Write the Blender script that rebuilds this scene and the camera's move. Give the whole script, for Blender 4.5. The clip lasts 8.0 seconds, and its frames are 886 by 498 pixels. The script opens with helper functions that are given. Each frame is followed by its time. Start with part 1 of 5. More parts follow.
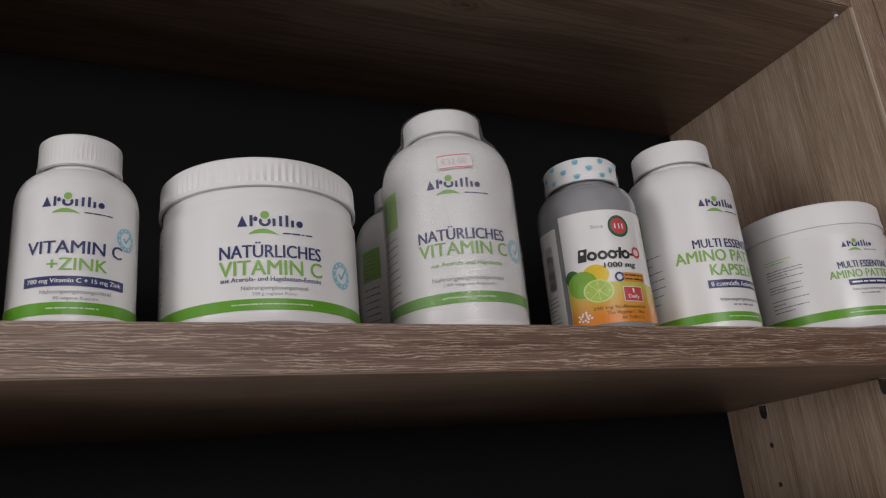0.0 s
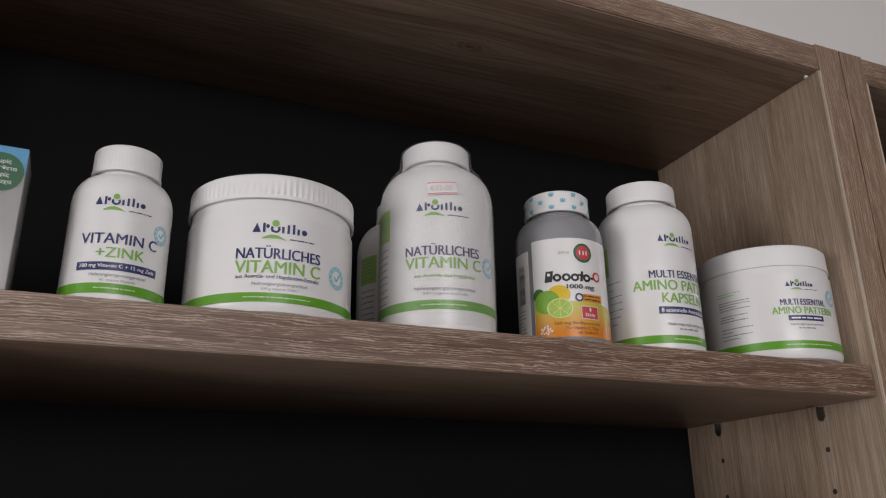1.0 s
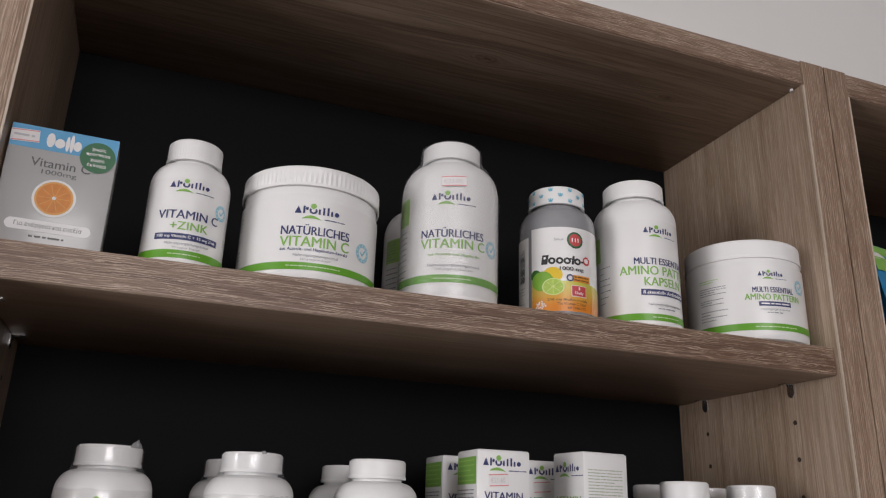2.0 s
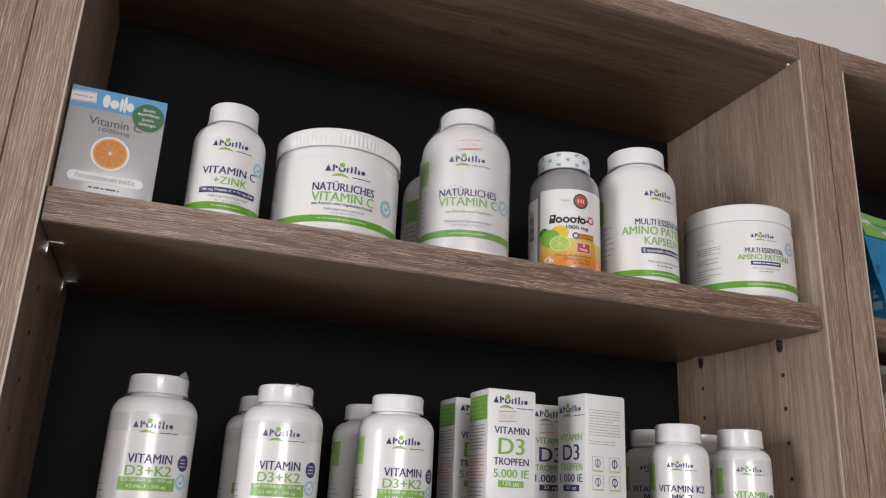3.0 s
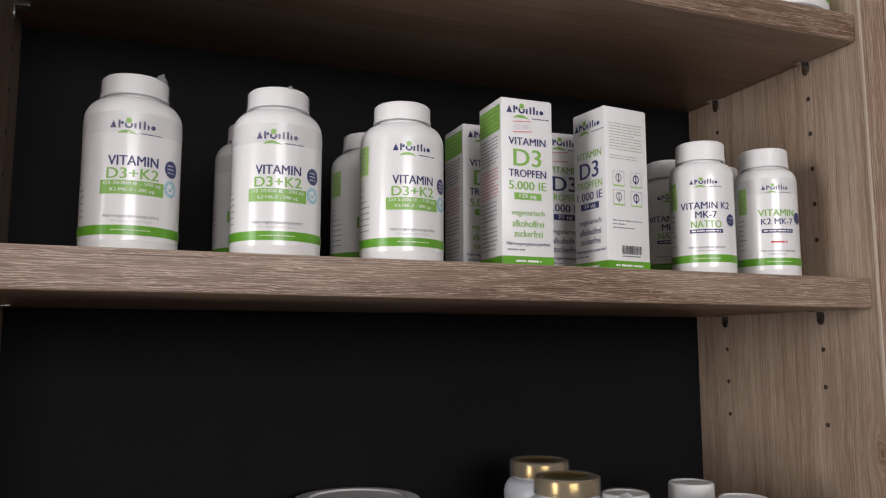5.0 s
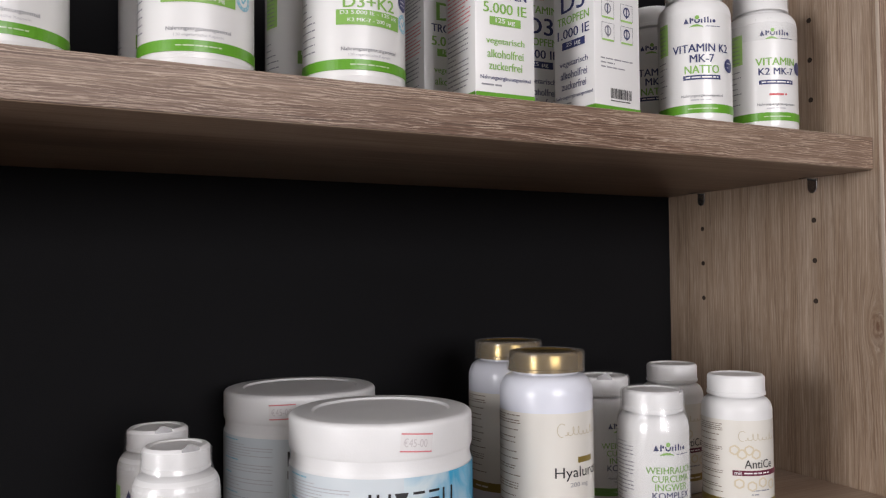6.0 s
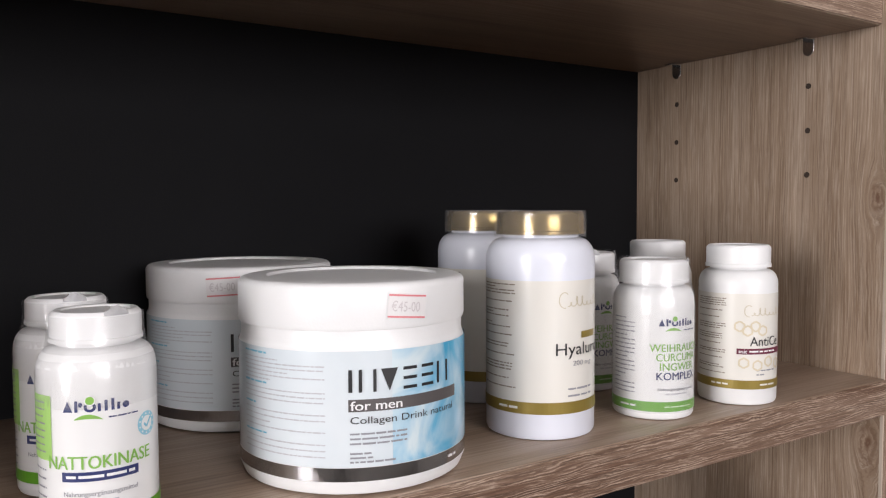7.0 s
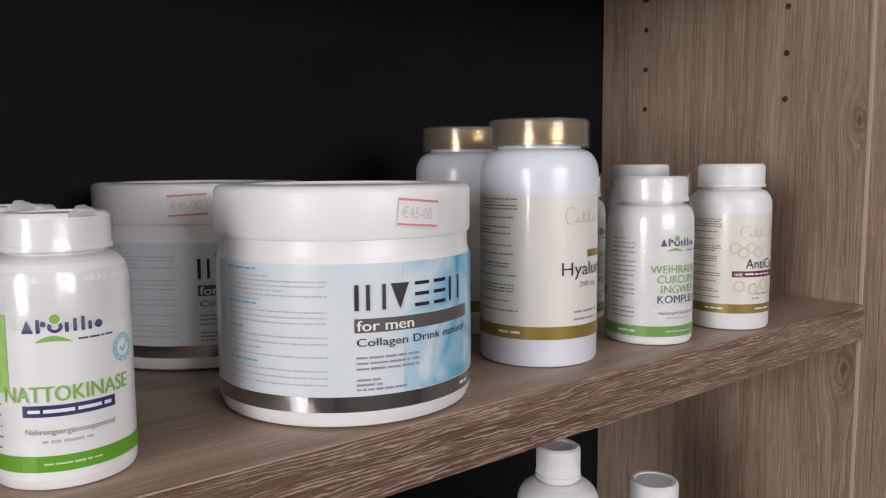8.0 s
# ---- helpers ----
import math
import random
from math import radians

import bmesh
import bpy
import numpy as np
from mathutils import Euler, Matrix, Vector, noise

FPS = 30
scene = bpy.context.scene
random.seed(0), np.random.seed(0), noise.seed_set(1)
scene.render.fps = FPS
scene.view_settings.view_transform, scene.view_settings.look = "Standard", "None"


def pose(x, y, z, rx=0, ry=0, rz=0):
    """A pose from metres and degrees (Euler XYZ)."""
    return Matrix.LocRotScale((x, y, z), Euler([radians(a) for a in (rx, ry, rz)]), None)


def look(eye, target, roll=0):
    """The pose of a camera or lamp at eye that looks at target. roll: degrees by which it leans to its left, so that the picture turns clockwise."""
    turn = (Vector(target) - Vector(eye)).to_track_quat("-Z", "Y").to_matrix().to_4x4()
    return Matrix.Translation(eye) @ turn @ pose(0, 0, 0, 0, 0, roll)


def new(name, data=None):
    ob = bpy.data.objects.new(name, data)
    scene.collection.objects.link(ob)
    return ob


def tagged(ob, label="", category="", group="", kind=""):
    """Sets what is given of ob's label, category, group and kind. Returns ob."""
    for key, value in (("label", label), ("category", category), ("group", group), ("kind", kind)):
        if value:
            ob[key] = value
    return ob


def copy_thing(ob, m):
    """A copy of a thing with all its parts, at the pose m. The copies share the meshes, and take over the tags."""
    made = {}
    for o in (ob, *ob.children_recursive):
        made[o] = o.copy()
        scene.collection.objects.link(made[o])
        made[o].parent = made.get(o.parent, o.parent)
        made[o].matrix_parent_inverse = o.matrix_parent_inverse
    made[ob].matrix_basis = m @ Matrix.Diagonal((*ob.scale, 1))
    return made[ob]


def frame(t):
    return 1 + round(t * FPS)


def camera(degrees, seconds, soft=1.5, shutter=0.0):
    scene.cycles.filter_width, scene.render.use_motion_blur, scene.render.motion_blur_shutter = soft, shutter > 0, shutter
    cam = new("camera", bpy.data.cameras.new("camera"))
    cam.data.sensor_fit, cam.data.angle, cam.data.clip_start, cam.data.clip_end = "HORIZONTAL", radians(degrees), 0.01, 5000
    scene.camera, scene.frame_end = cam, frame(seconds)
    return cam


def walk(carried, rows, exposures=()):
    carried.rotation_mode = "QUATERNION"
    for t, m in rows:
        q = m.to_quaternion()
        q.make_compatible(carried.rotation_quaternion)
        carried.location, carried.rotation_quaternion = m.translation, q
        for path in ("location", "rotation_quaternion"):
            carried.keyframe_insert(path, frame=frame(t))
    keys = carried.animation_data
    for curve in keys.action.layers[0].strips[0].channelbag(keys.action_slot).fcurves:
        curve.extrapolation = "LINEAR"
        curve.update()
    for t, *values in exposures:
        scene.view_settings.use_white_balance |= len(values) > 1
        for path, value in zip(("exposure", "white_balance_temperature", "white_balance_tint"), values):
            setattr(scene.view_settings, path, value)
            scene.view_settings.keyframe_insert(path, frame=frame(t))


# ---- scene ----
cam = camera(59.0, 8.0, soft=1.2)
PATH = [
    (0, (0.076, 0.027, 1.764), (0.864, 1.747, 2.41), -5.6),
    (0.5, (0.065, -0.004, 1.761), (0.846, 1.715, 2.42), -3.1),
    (1, (0.068, -0.046, 1.744), (0.809, 1.689, 2.407), -0.8),
    (1.2, (0.069, -0.068, 1.738), (0.789, 1.678, 2.395), 0.2),
    (2.3, (0.047, -0.15, 1.693), (0.68, 1.634, 2.338), 2.2),
    (2.5, (0.041, -0.161, 1.688), (0.677, 1.628, 2.315), 2.6),
    (3, (0.035, -0.172, 1.67), (0.672, 1.626, 2.272), 2.7),
    (3.5, (0.033, -0.172, 1.646), (0.682, 1.642, 2.185), 1.9),
    (4, (0.034, -0.16, 1.617), (0.694, 1.676, 2.057), 1.0),
    (4.2, (0.033, -0.152, 1.614), (0.704, 1.691, 2.007), 0.8),
    (5.3, (0.054, -0.067, 1.558), (0.786, 1.784, 1.756), -0.3),
    (5.5, (0.059, -0.049, 1.549), (0.809, 1.797, 1.712), -0.3),
    (6, (0.062, -0.001, 1.53), (0.945, 1.792, 1.6), -0.5),
    (6.5, (0.065, 0.043, 1.508), (1.064, 1.775, 1.505), -0.8),
    (7, (0.065, 0.091, 1.486), (1.157, 1.763, 1.379), -0.3),
    (7.5, (0.062, 0.119, 1.474), (1.241, 1.728, 1.317), -0.3),
    (8, (0.056, 0.142, 1.462), (1.312, 1.685, 1.253), -0.4),
]
walk(cam, [(t, look(eye, target, roll)) for t, eye, target, roll in PATH],
     [(0.0, -0.73), (1.0, -0.59), (2.5, -0.29), (3.5, -0.13), (4.0, -0.10), (5.5, -0.17), (6.3, 0.14), (7.0, 0.29), (8.0, -0.14)])

# ---- world and daylight ----
world = bpy.data.worlds.new("sky")
scene.world = world
world.use_nodes = True
wn = world.node_tree.nodes
sky = wn.new("ShaderNodeTexSky")
sky.sky_type = "NISHITA"
sky.sun_disc = False
sky.sun_elevation, sky.sun_rotation = radians(40), radians(200)
wn["Background"].inputs["Strength"].default_value = 0.10
world.node_tree.links.new(sky.outputs[0], wn["Background"].inputs["Color"])


def window_light(name, eye, target, width, height, watts, colour):
    data = bpy.data.lights.new(name, "AREA")
    data.shape, data.size, data.size_y = "RECTANGLE", width, height
    data.energy, data.color = watts, colour
    ob = new(name, data)
    ob.matrix_world = look(eye, target)
    return ob


# daylight through the wide shop window in the south wall and the narrow one in the west wall
window_light("daylight_south", (0.10, -2.97, 2.02), (0.10, 0, 2.02), 1.5, 0.95, 58, (1.0, 0.95, 0.975))
window_light("daylight_west", (-2.57, -0.65, 1.70), (0, -0.65, 1.70), 0.8, 1.0, 44, (1.0, 0.965, 0.98))

# ---- materials ----
def material(name, colour, rough=0.5, metal=0.0, spread=0.06, scale=60.0, bump=0.0, bump_scale=400.0, coat=0.0, spec=0.5, coat_rough=0.12):
    m = bpy.data.materials.new(name)
    m.use_nodes = True
    n, l = m.node_tree.nodes, m.node_tree.links
    b = n["Principled BSDF"]
    b.inputs["Roughness"].default_value, b.inputs["Metallic"].default_value = rough, metal
    b.inputs["Coat Weight"].default_value = coat
    b.inputs["Coat Roughness"].default_value = coat_rough
    b.inputs["Specular IOR Level"].default_value = spec
    co = n.new("ShaderNodeTexCoord")
    no = n.new("ShaderNodeTexNoise")
    no.inputs["Scale"].default_value, no.inputs["Detail"].default_value = scale, 5
    l.new(co.outputs["Object"], no.inputs["Vector"])
    mix = n.new("ShaderNodeMix")
    mix.data_type = "RGBA"
    mix.inputs[6].default_value = (*[c * (1 - spread) for c in colour], 1)
    mix.inputs[7].default_value = (*[min(1, c * (1 + spread)) for c in colour], 1)
    l.new(no.outputs["Fac"], mix.inputs[0])
    l.new(mix.outputs[2], b.inputs["Base Color"])
    if bump:
        fine = n.new("ShaderNodeTexNoise")
        fine.inputs["Scale"].default_value = bump_scale
        l.new(co.outputs["Object"], fine.inputs["Vector"])
        bu = n.new("ShaderNodeBump")
        bu.inputs["Strength"].default_value, bu.inputs["Distance"].default_value = bump, 0.001
        l.new(fine.outputs["Fac"], bu.inputs["Height"])
        l.new(bu.outputs[0], b.inputs["Normal"])
    return m


def wood(name, along, dark, mid, pale, streak=0.5, rough=0.5, coarse=1.0, bump=0.25, pore=0.72, knots=(), line=14.0, ripple=None, flame=0.86):
    """Oak decor: bands, fine pores and whitish limed streaks running along one axis (0 x, 2 z)."""
    m = bpy.data.materials.new(name)
    m.use_nodes = True
    n, l = m.node_tree.nodes, m.node_tree.links
    b = n["Principled BSDF"]
    co = n.new("ShaderNodeTexCoord")
    place, spots = co.outputs["Object"], None

    def calc(kind, x, y):
        k = n.new("ShaderNodeMath")
        k.operation = kind
        for socket, value in zip(k.inputs, (x, y)):
            if isinstance(value, float):
                socket.default_value = value
            else:
                l.new(value, socket)
        return k.outputs[0]

    if knots:
        # the grain runs round each knot, whose heart is dark and ringed
        knot_colour = n.new("ShaderNodeRGB")
        knot_colour.outputs[0].default_value = (dark[0] * 0.62, dark[1] * 0.48, dark[2] * 0.42, 1)
        sway = n.new("ShaderNodeTexNoise")
        sway.inputs["Scale"].default_value, sway.inputs["Detail"].default_value = 150.0, 3
        l.new(place, sway.inputs["Vector"])
        nudge = n.new("ShaderNodeVectorMath")
        nudge.operation = "MULTIPLY_ADD"
        l.new(sway.outputs["Color"], nudge.inputs[0])
        nudge.inputs[1].default_value = (0.0090, 0.0060, 0.0) if along == 0 else (0.0, 0.0060, 0.0090)
        l.new(place, nudge.inputs[2])
        part_xyz = n.new("ShaderNodeSeparateXYZ")
        l.new(nudge.outputs[0], part_xyz.inputs[0])
        still_xyz = n.new("ShaderNodeSeparateXYZ")
        l.new(place, still_xyz.inputs[0])
        across = still_xyz.outputs[1]
        for ky, kz, size in knots:
            dy = calc("SUBTRACT", part_xyz.outputs[1], float(ky))
            dz = calc("MULTIPLY", calc("SUBTRACT", part_xyz.outputs[along], float(kz)), 0.42)
            d2 = calc("DIVIDE", calc("ADD", calc("MULTIPLY", dy, dy), calc("MULTIPLY", dz, dz)), float(size * size))
            pull = calc("DIVIDE", calc("MULTIPLY", dy, 2.2), calc("ADD", calc("MULTIPLY", d2, 0.55), 1.0))
            across = calc("SUBTRACT", across, pull)
            rings = calc("MULTIPLY", calc("ADD", calc("SINE", calc("MULTIPLY", calc("SQRT", d2, 0.0), 9.0), 0.0), 1.4), 0.42)
            heart = calc("MULTIPLY", calc("DIVIDE", 1.0, calc("ADD", calc("MULTIPLY", calc("MULTIPLY", d2, d2), 1.6), 1.0)), rings)
            spots = heart if spots is None else calc("MAXIMUM", spots, heart)
        joined = n.new("ShaderNodeCombineXYZ")
        l.new(part_xyz.outputs[0], joined.inputs[0])
        l.new(across, joined.inputs[1])
        l.new(still_xyz.outputs[2], joined.inputs[2])
        place = joined.outputs[0]

    def stretched(across, length, detail, rough_=0.55, warp=0.0):
        mp = n.new("ShaderNodeMapping")
        s = [across * coarse] * 3
        s[along] = length * coarse
        mp.inputs["Scale"].default_value = s
        l.new(place, mp.inputs["Vector"])
        t = n.new("ShaderNodeTexNoise")
        t.inputs["Scale"].default_value, t.inputs["Detail"].default_value = 1.0, detail
        t.inputs["Roughness"].default_value, t.inputs["Distortion"].default_value = rough_, warp
        l.new(mp.outputs[0], t.inputs["Vector"])
        return t.outputs["Fac"]

    def ramp(fac, stops):
        r = n.new("ShaderNodeValToRGB")
        while len(r.color_ramp.elements) < len(stops):
            r.color_ramp.elements.new(0.5)
        for e, (p, c) in zip(r.color_ramp.elements, stops):
            e.position, e.color = p, (*c, 1)
        l.new(fac, r.inputs["Fac"])
        return r.outputs["Color"]

    def blend(fac, a, c, kind="MIX"):
        x = n.new("ShaderNodeMix")
        x.data_type, x.blend_type = "RGBA", kind
        if isinstance(fac, float):
            x.inputs[0].default_value = fac
        else:
            l.new(fac, x.inputs[0])
        l.new(a, x.inputs[6])
        l.new(c, x.inputs[7])
        return x.outputs[2]

    bands = ramp(stretched(16, 1.3, 5, 0.6, 1.2), [(0.30, dark), (0.48, mid), (0.72, tuple(0.6 * a + 0.4 * c for a, c in zip(mid, pale)))])
    figure = ramp(stretched(42, 1.1, 4, 0.6, 2.6), [(0.40, (1, 1, 1)), (0.50, (flame, flame * 0.95, flame * 0.90)), (0.56, (1, 1, 1)), (0.68, (0.94, 0.93, 0.92))])
    bands = blend(1.0, bands, figure, "MULTIPLY")
    pores = ramp(stretched(420, 3.5, 2, 0.5, 0.1), [(0.455, (1, 1, 1)), (0.49, (pore, pore * 0.96, pore * 0.93)), (0.525, (1, 1, 1))])
    base = blend(0.9, bands, pores, "MULTIPLY")
    fibre = ramp(stretched(900, 22, 2), [(0.35, (0.80, 0.78, 0.77)), (0.65, (1, 1, 1))])
    base = blend(0.8, base, fibre, "MULTIPLY")
    limed = ramp(stretched(480, line, 2, 0.5, 0.25), [(0.470, (0, 0, 0)), (0.50, (streak,) * 3), (0.530, (0, 0, 0))])
    patch = ramp(stretched(260, 45, 2), [(0.36, (0.05,) * 3), (0.52, (1, 1, 1))])
    mask = blend(1.0, limed, patch, "MULTIPLY")
    white = n.new("ShaderNodeRGB")
    white.outputs[0].default_value = (*pale, 1)
    out = blend(mask, base, white.outputs[0])
    if ripple:
        # close wavy rows of limed grain: axis across them, pitch, waviness, strength
        axis, pitch, wavy, strength, stretch, shade = ripple
        mp = n.new("ShaderNodeMapping")
        s = [1.0, 1.0, 1.0]
        s[along] = stretch
        mp.inputs["Scale"].default_value = s
        l.new(place, mp.inputs["Vector"])
        rows = n.new("ShaderNodeTexWave")
        rows.bands_direction = axis
        rows.inputs["Scale"].default_value = 0.314 / pitch
        rows.inputs["Distortion"].default_value = wavy
        rows.inputs["Detail"].default_value, rows.inputs["Detail Scale"].default_value = 5.0, 0.45
        rows.inputs["Detail Roughness"].default_value = 0.62
        l.new(mp.outputs[0], rows.inputs["Vector"])
        ridge = ramp(rows.outputs["Fac"], [(0.62, (0, 0, 0)), (0.93, (strength,) * 3), (1.0, (strength,) * 3)])
        broken = ramp(stretched(330, 34, 3), [(0.44, (0.0,) * 3), (0.57, (1, 1, 1))])
        trough = ramp(rows.outputs["Fac"], [(0.0, (shade, shade * 0.97, shade * 0.95)), (0.35, (1, 1, 1))])
        out = blend(0.9, out, trough, "MULTIPLY")
        out = blend(blend(1.0, ridge, broken, "MULTIPLY"), out, white.outputs[0])
    if spots is not None:
        out = blend(spots, out, knot_colour.outputs[0])
    l.new(out, b.inputs["Base Color"])
    b.inputs["Roughness"].default_value = rough
    bu = n.new("ShaderNodeBump")
    bu.inputs["Strength"].default_value, bu.inputs["Distance"].default_value = bump, 0.0006
    l.new(stretched(420, 9, 3), bu.inputs["Height"])
    l.new(bu.outputs[0], b.inputs["Normal"])
    return m


OAK_X = wood("limed_oak_along", 0, (0.215, 0.150, 0.106), (0.315, 0.228, 0.167), (0.50, 0.41, 0.335), 0.30, 0.38, pore=0.82, line=5.0, flame=0.80)
OAK_TOP = wood("knotty_limed_oak_along", 0, (0.215, 0.150, 0.106), (0.325, 0.235, 0.172), (0.50, 0.41, 0.335), 0.30, 0.38, pore=0.80, knots=((0.4500, 0.3090, 0.0048), (0.4430, 0.5020, 0.0034)), line=5.0, flame=0.66)
OAK_Z = wood("limed_oak_upright", 2, (0.265, 0.187, 0.130), (0.425, 0.315, 0.228), (0.68, 0.57, 0.47), 0.42, 0.42, pore=0.72, knots=((0.3765, 1.4950, 0.0040), (0.3795, 1.3265, 0.0062)), line=5.0, ripple=("Y", 0.0021, 22.0, 0.24, 0.07, 0.88), flame=0.78)
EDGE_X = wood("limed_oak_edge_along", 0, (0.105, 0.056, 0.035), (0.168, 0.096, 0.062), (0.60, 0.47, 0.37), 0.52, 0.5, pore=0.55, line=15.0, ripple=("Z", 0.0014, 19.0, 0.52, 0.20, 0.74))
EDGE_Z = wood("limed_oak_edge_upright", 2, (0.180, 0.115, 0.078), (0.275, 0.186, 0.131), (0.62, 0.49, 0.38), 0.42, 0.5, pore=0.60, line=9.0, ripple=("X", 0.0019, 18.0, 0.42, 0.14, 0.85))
LIP = material("pale_edge_glue_line", (0.52, 0.44, 0.36), 0.45)
BACK = material("black_back_board", (0.0065, 0.0065, 0.0075), 0.7, spread=0.15, scale=25, bump=0.08, bump_scale=900, spec=0.1)
HOLE = material("dark_bored_hole", (0.05, 0.033, 0.024), 0.8)
NICKEL = material("nickel_plated_steel", (0.84, 0.84, 0.84), 0.24, 1.0)
FINEBROWN = material("thin_brown_print", (0.30, 0.25, 0.20), 0.45)
SAGE = material("sage_grey_print", (0.40, 0.46, 0.34), 0.45)
HONEY = material("faded_honey_print", (0.66, 0.58, 0.42), 0.4)
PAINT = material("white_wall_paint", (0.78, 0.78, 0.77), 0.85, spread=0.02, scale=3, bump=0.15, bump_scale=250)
# dark tone for the unseen walls, added to hold down bounced light
LOW_BOUNCE = material("taupe_wall_paint", (0.22, 0.20, 0.18), 0.85, spread=0.03, scale=3, bump=0.15, bump_scale=250)
FLOORING = wood("laminate_floor", 0, (0.06, 0.045, 0.035), (0.10, 0.075, 0.055), (0.16, 0.13, 0.10), 0.2, 0.4)
PLASTIC = material("white_hdpe_plastic", (0.80, 0.80, 0.80), 0.33, spread=0.015, scale=90, bump=0.05, bump_scale=700)
PEARL = material("bluish_white_plastic", (0.74, 0.76, 0.84), 0.28, spread=0.02, scale=90, coat=0.2)
CAPWHITE = material("white_cap_plastic", (0.82, 0.82, 0.82), 0.38, spread=0.015, scale=120, bump=0.06, bump_scale=900)
LABEL = material("glossy_white_label", (0.80, 0.80, 0.795), 0.30, spread=0.02, scale=30, bump=0.05, bump_scale=60, coat=0.5, coat_rough=0.14)
NAVY = material("navy_print", (0.030, 0.040, 0.14), 0.35)
GREEN = material("leaf_green_print", (0.23, 0.46, 0.09), 0.35)
BANDGREEN = material("green_band_print", (0.12, 0.35, 0.025), 0.3)
PALEGREEN = material("pale_green_print", (0.36, 0.60, 0.17), 0.4)
GREY = material("grey_print", (0.28, 0.28, 0.31), 0.45)
PALEGREY = material("pale_grey_print", (0.50, 0.50, 0.53), 0.45)
BLACKINK = material("black_print", (0.02, 0.02, 0.022), 0.4)
WHITEINK = material("white_print", (0.8, 0.8, 0.8), 0.4)
SKYBLUE = material("light_blue_print", (0.17, 0.48, 0.62), 0.4)
REDINK = material("red_print", (0.55, 0.06, 0.07), 0.45)
PINKINK = material("faded_red_print", (0.70, 0.22, 0.24), 0.5)
PINKGREY = material("worn_grey_print", (0.60, 0.56, 0.57), 0.5)
STICKER = material("off_white_price_sticker", (0.78, 0.76, 0.76), 0.5)
GOLD = material("gold_foil_cap", (0.27, 0.185, 0.055), 0.24, 0.65, spread=0.08, scale=160)
GOLDINK = material("gold_print", (0.30, 0.22, 0.05), 0.35, 0.35)
CREAM = material("cream_label", (0.76, 0.735, 0.68), 0.3, spread=0.02, coat=0.5, coat_rough=0.08)
SILVER = material("silver_foil_print", (0.52, 0.51, 0.52), 0.13, 0.95)
BANDPALE = material("pale_band_print", (0.55, 0.68, 0.45), 0.4)
SEALBLUE = material("pale_blue_seal_print", (0.28, 0.56, 0.68), 0.4)


def clear_film(name, rough, relief):
    """Thin clear film: seen straight through, with a glossy skin."""
    m = bpy.data.materials.new(name)
    m.use_nodes = True
    n, l = m.node_tree.nodes, m.node_tree.links
    n.remove(n["Principled BSDF"])
    clear, gloss = n.new("ShaderNodeBsdfTransparent"), n.new("ShaderNodeBsdfGlossy")
    clear.inputs["Color"].default_value = (1, 1, 1, 1)
    gloss.inputs["Roughness"].default_value = rough
    milk, haze, mix = n.new("ShaderNodeBsdfDiffuse"), n.new("ShaderNodeMixShader"), n.new("ShaderNodeMixShader")
    milk.inputs["Color"].default_value = (0.8, 0.8, 0.82, 1)
    haze.inputs[0].default_value, mix.inputs[0].default_value = 0.10, 0.05
    co, no, bu = n.new("ShaderNodeTexCoord"), n.new("ShaderNodeTexNoise"), n.new("ShaderNodeBump")
    no.inputs["Scale"].default_value = 260
    bu.inputs["Strength"].default_value, bu.inputs["Distance"].default_value = relief, 0.001
    l.new(co.outputs["Object"], no.inputs["Vector"])
    l.new(no.outputs["Fac"], bu.inputs["Height"])
    l.new(bu.outputs[0], gloss.inputs["Normal"])
    l.new(clear.outputs[0], haze.inputs[1])
    l.new(milk.outputs[0], haze.inputs[2])
    l.new(haze.outputs[0], mix.inputs[1])
    l.new(gloss.outputs[0], mix.inputs[2])
    l.new(mix.outputs[0], n["Material Output"].inputs["Surface"])
    return m


CLEARFILM = clear_film("thin_clear_shrink_film", 0.15, 0.2)
TIPFILM = material("crumpled_shrink_film", (0.62, 0.62, 0.63), 0.28, spread=0.1, bump=0.6, bump_scale=500)
TIPFILM.node_tree.nodes["Principled BSDF"].inputs["Alpha"].default_value = 0.42
DARKGREEN = material("dark_green_print", (0.02, 0.13, 0.05), 0.4)
LEMON = material("lemon_yellow_print", (0.75, 0.52, 0.03), 0.35, spread=0.12, scale=200)
LIME = material("lime_green_print", (0.20, 0.42, 0.04), 0.35, spread=0.3, scale=150)
LEAF = material("dark_leaf_print", (0.03, 0.14, 0.02), 0.4)
LIMESKIN = material("pale_lime_print", (0.62, 0.72, 0.30), 0.35)
LIMEPULP = material("lime_flesh_print", (0.40, 0.56, 0.10), 0.35, spread=0.25, scale=300)
ORANGEINK = material("orange_print", (0.70, 0.28, 0.03), 0.4)
BROWNINK = material("brown_print", (0.10, 0.06, 0.03), 0.45)
MAROON = material("maroon_print", (0.13, 0.015, 0.04), 0.4)
PALEGOLD = material("pale_gold_print", (0.56, 0.50, 0.36), 0.4)
STRIPGREY = material("warm_grey_print", (0.10, 0.09, 0.09), 0.35)
CARD = material("white_coated_card", (0.80, 0.80, 0.80), 0.4, spread=0.012, scale=60, coat=0.1)
GREYCARD = material("grey_coated_card", (0.42, 0.42, 0.42), 0.32, spread=0.04, scale=40, coat=0.2)
SKYCARD = material("blue_card_print", (0.10, 0.36, 0.62), 0.35)
DARKGREY = material("dark_grey_print", (0.10, 0.10, 0.10), 0.45)
ORANGESKIN = material("orange_peel_print", (0.72, 0.36, 0.08), 0.4)
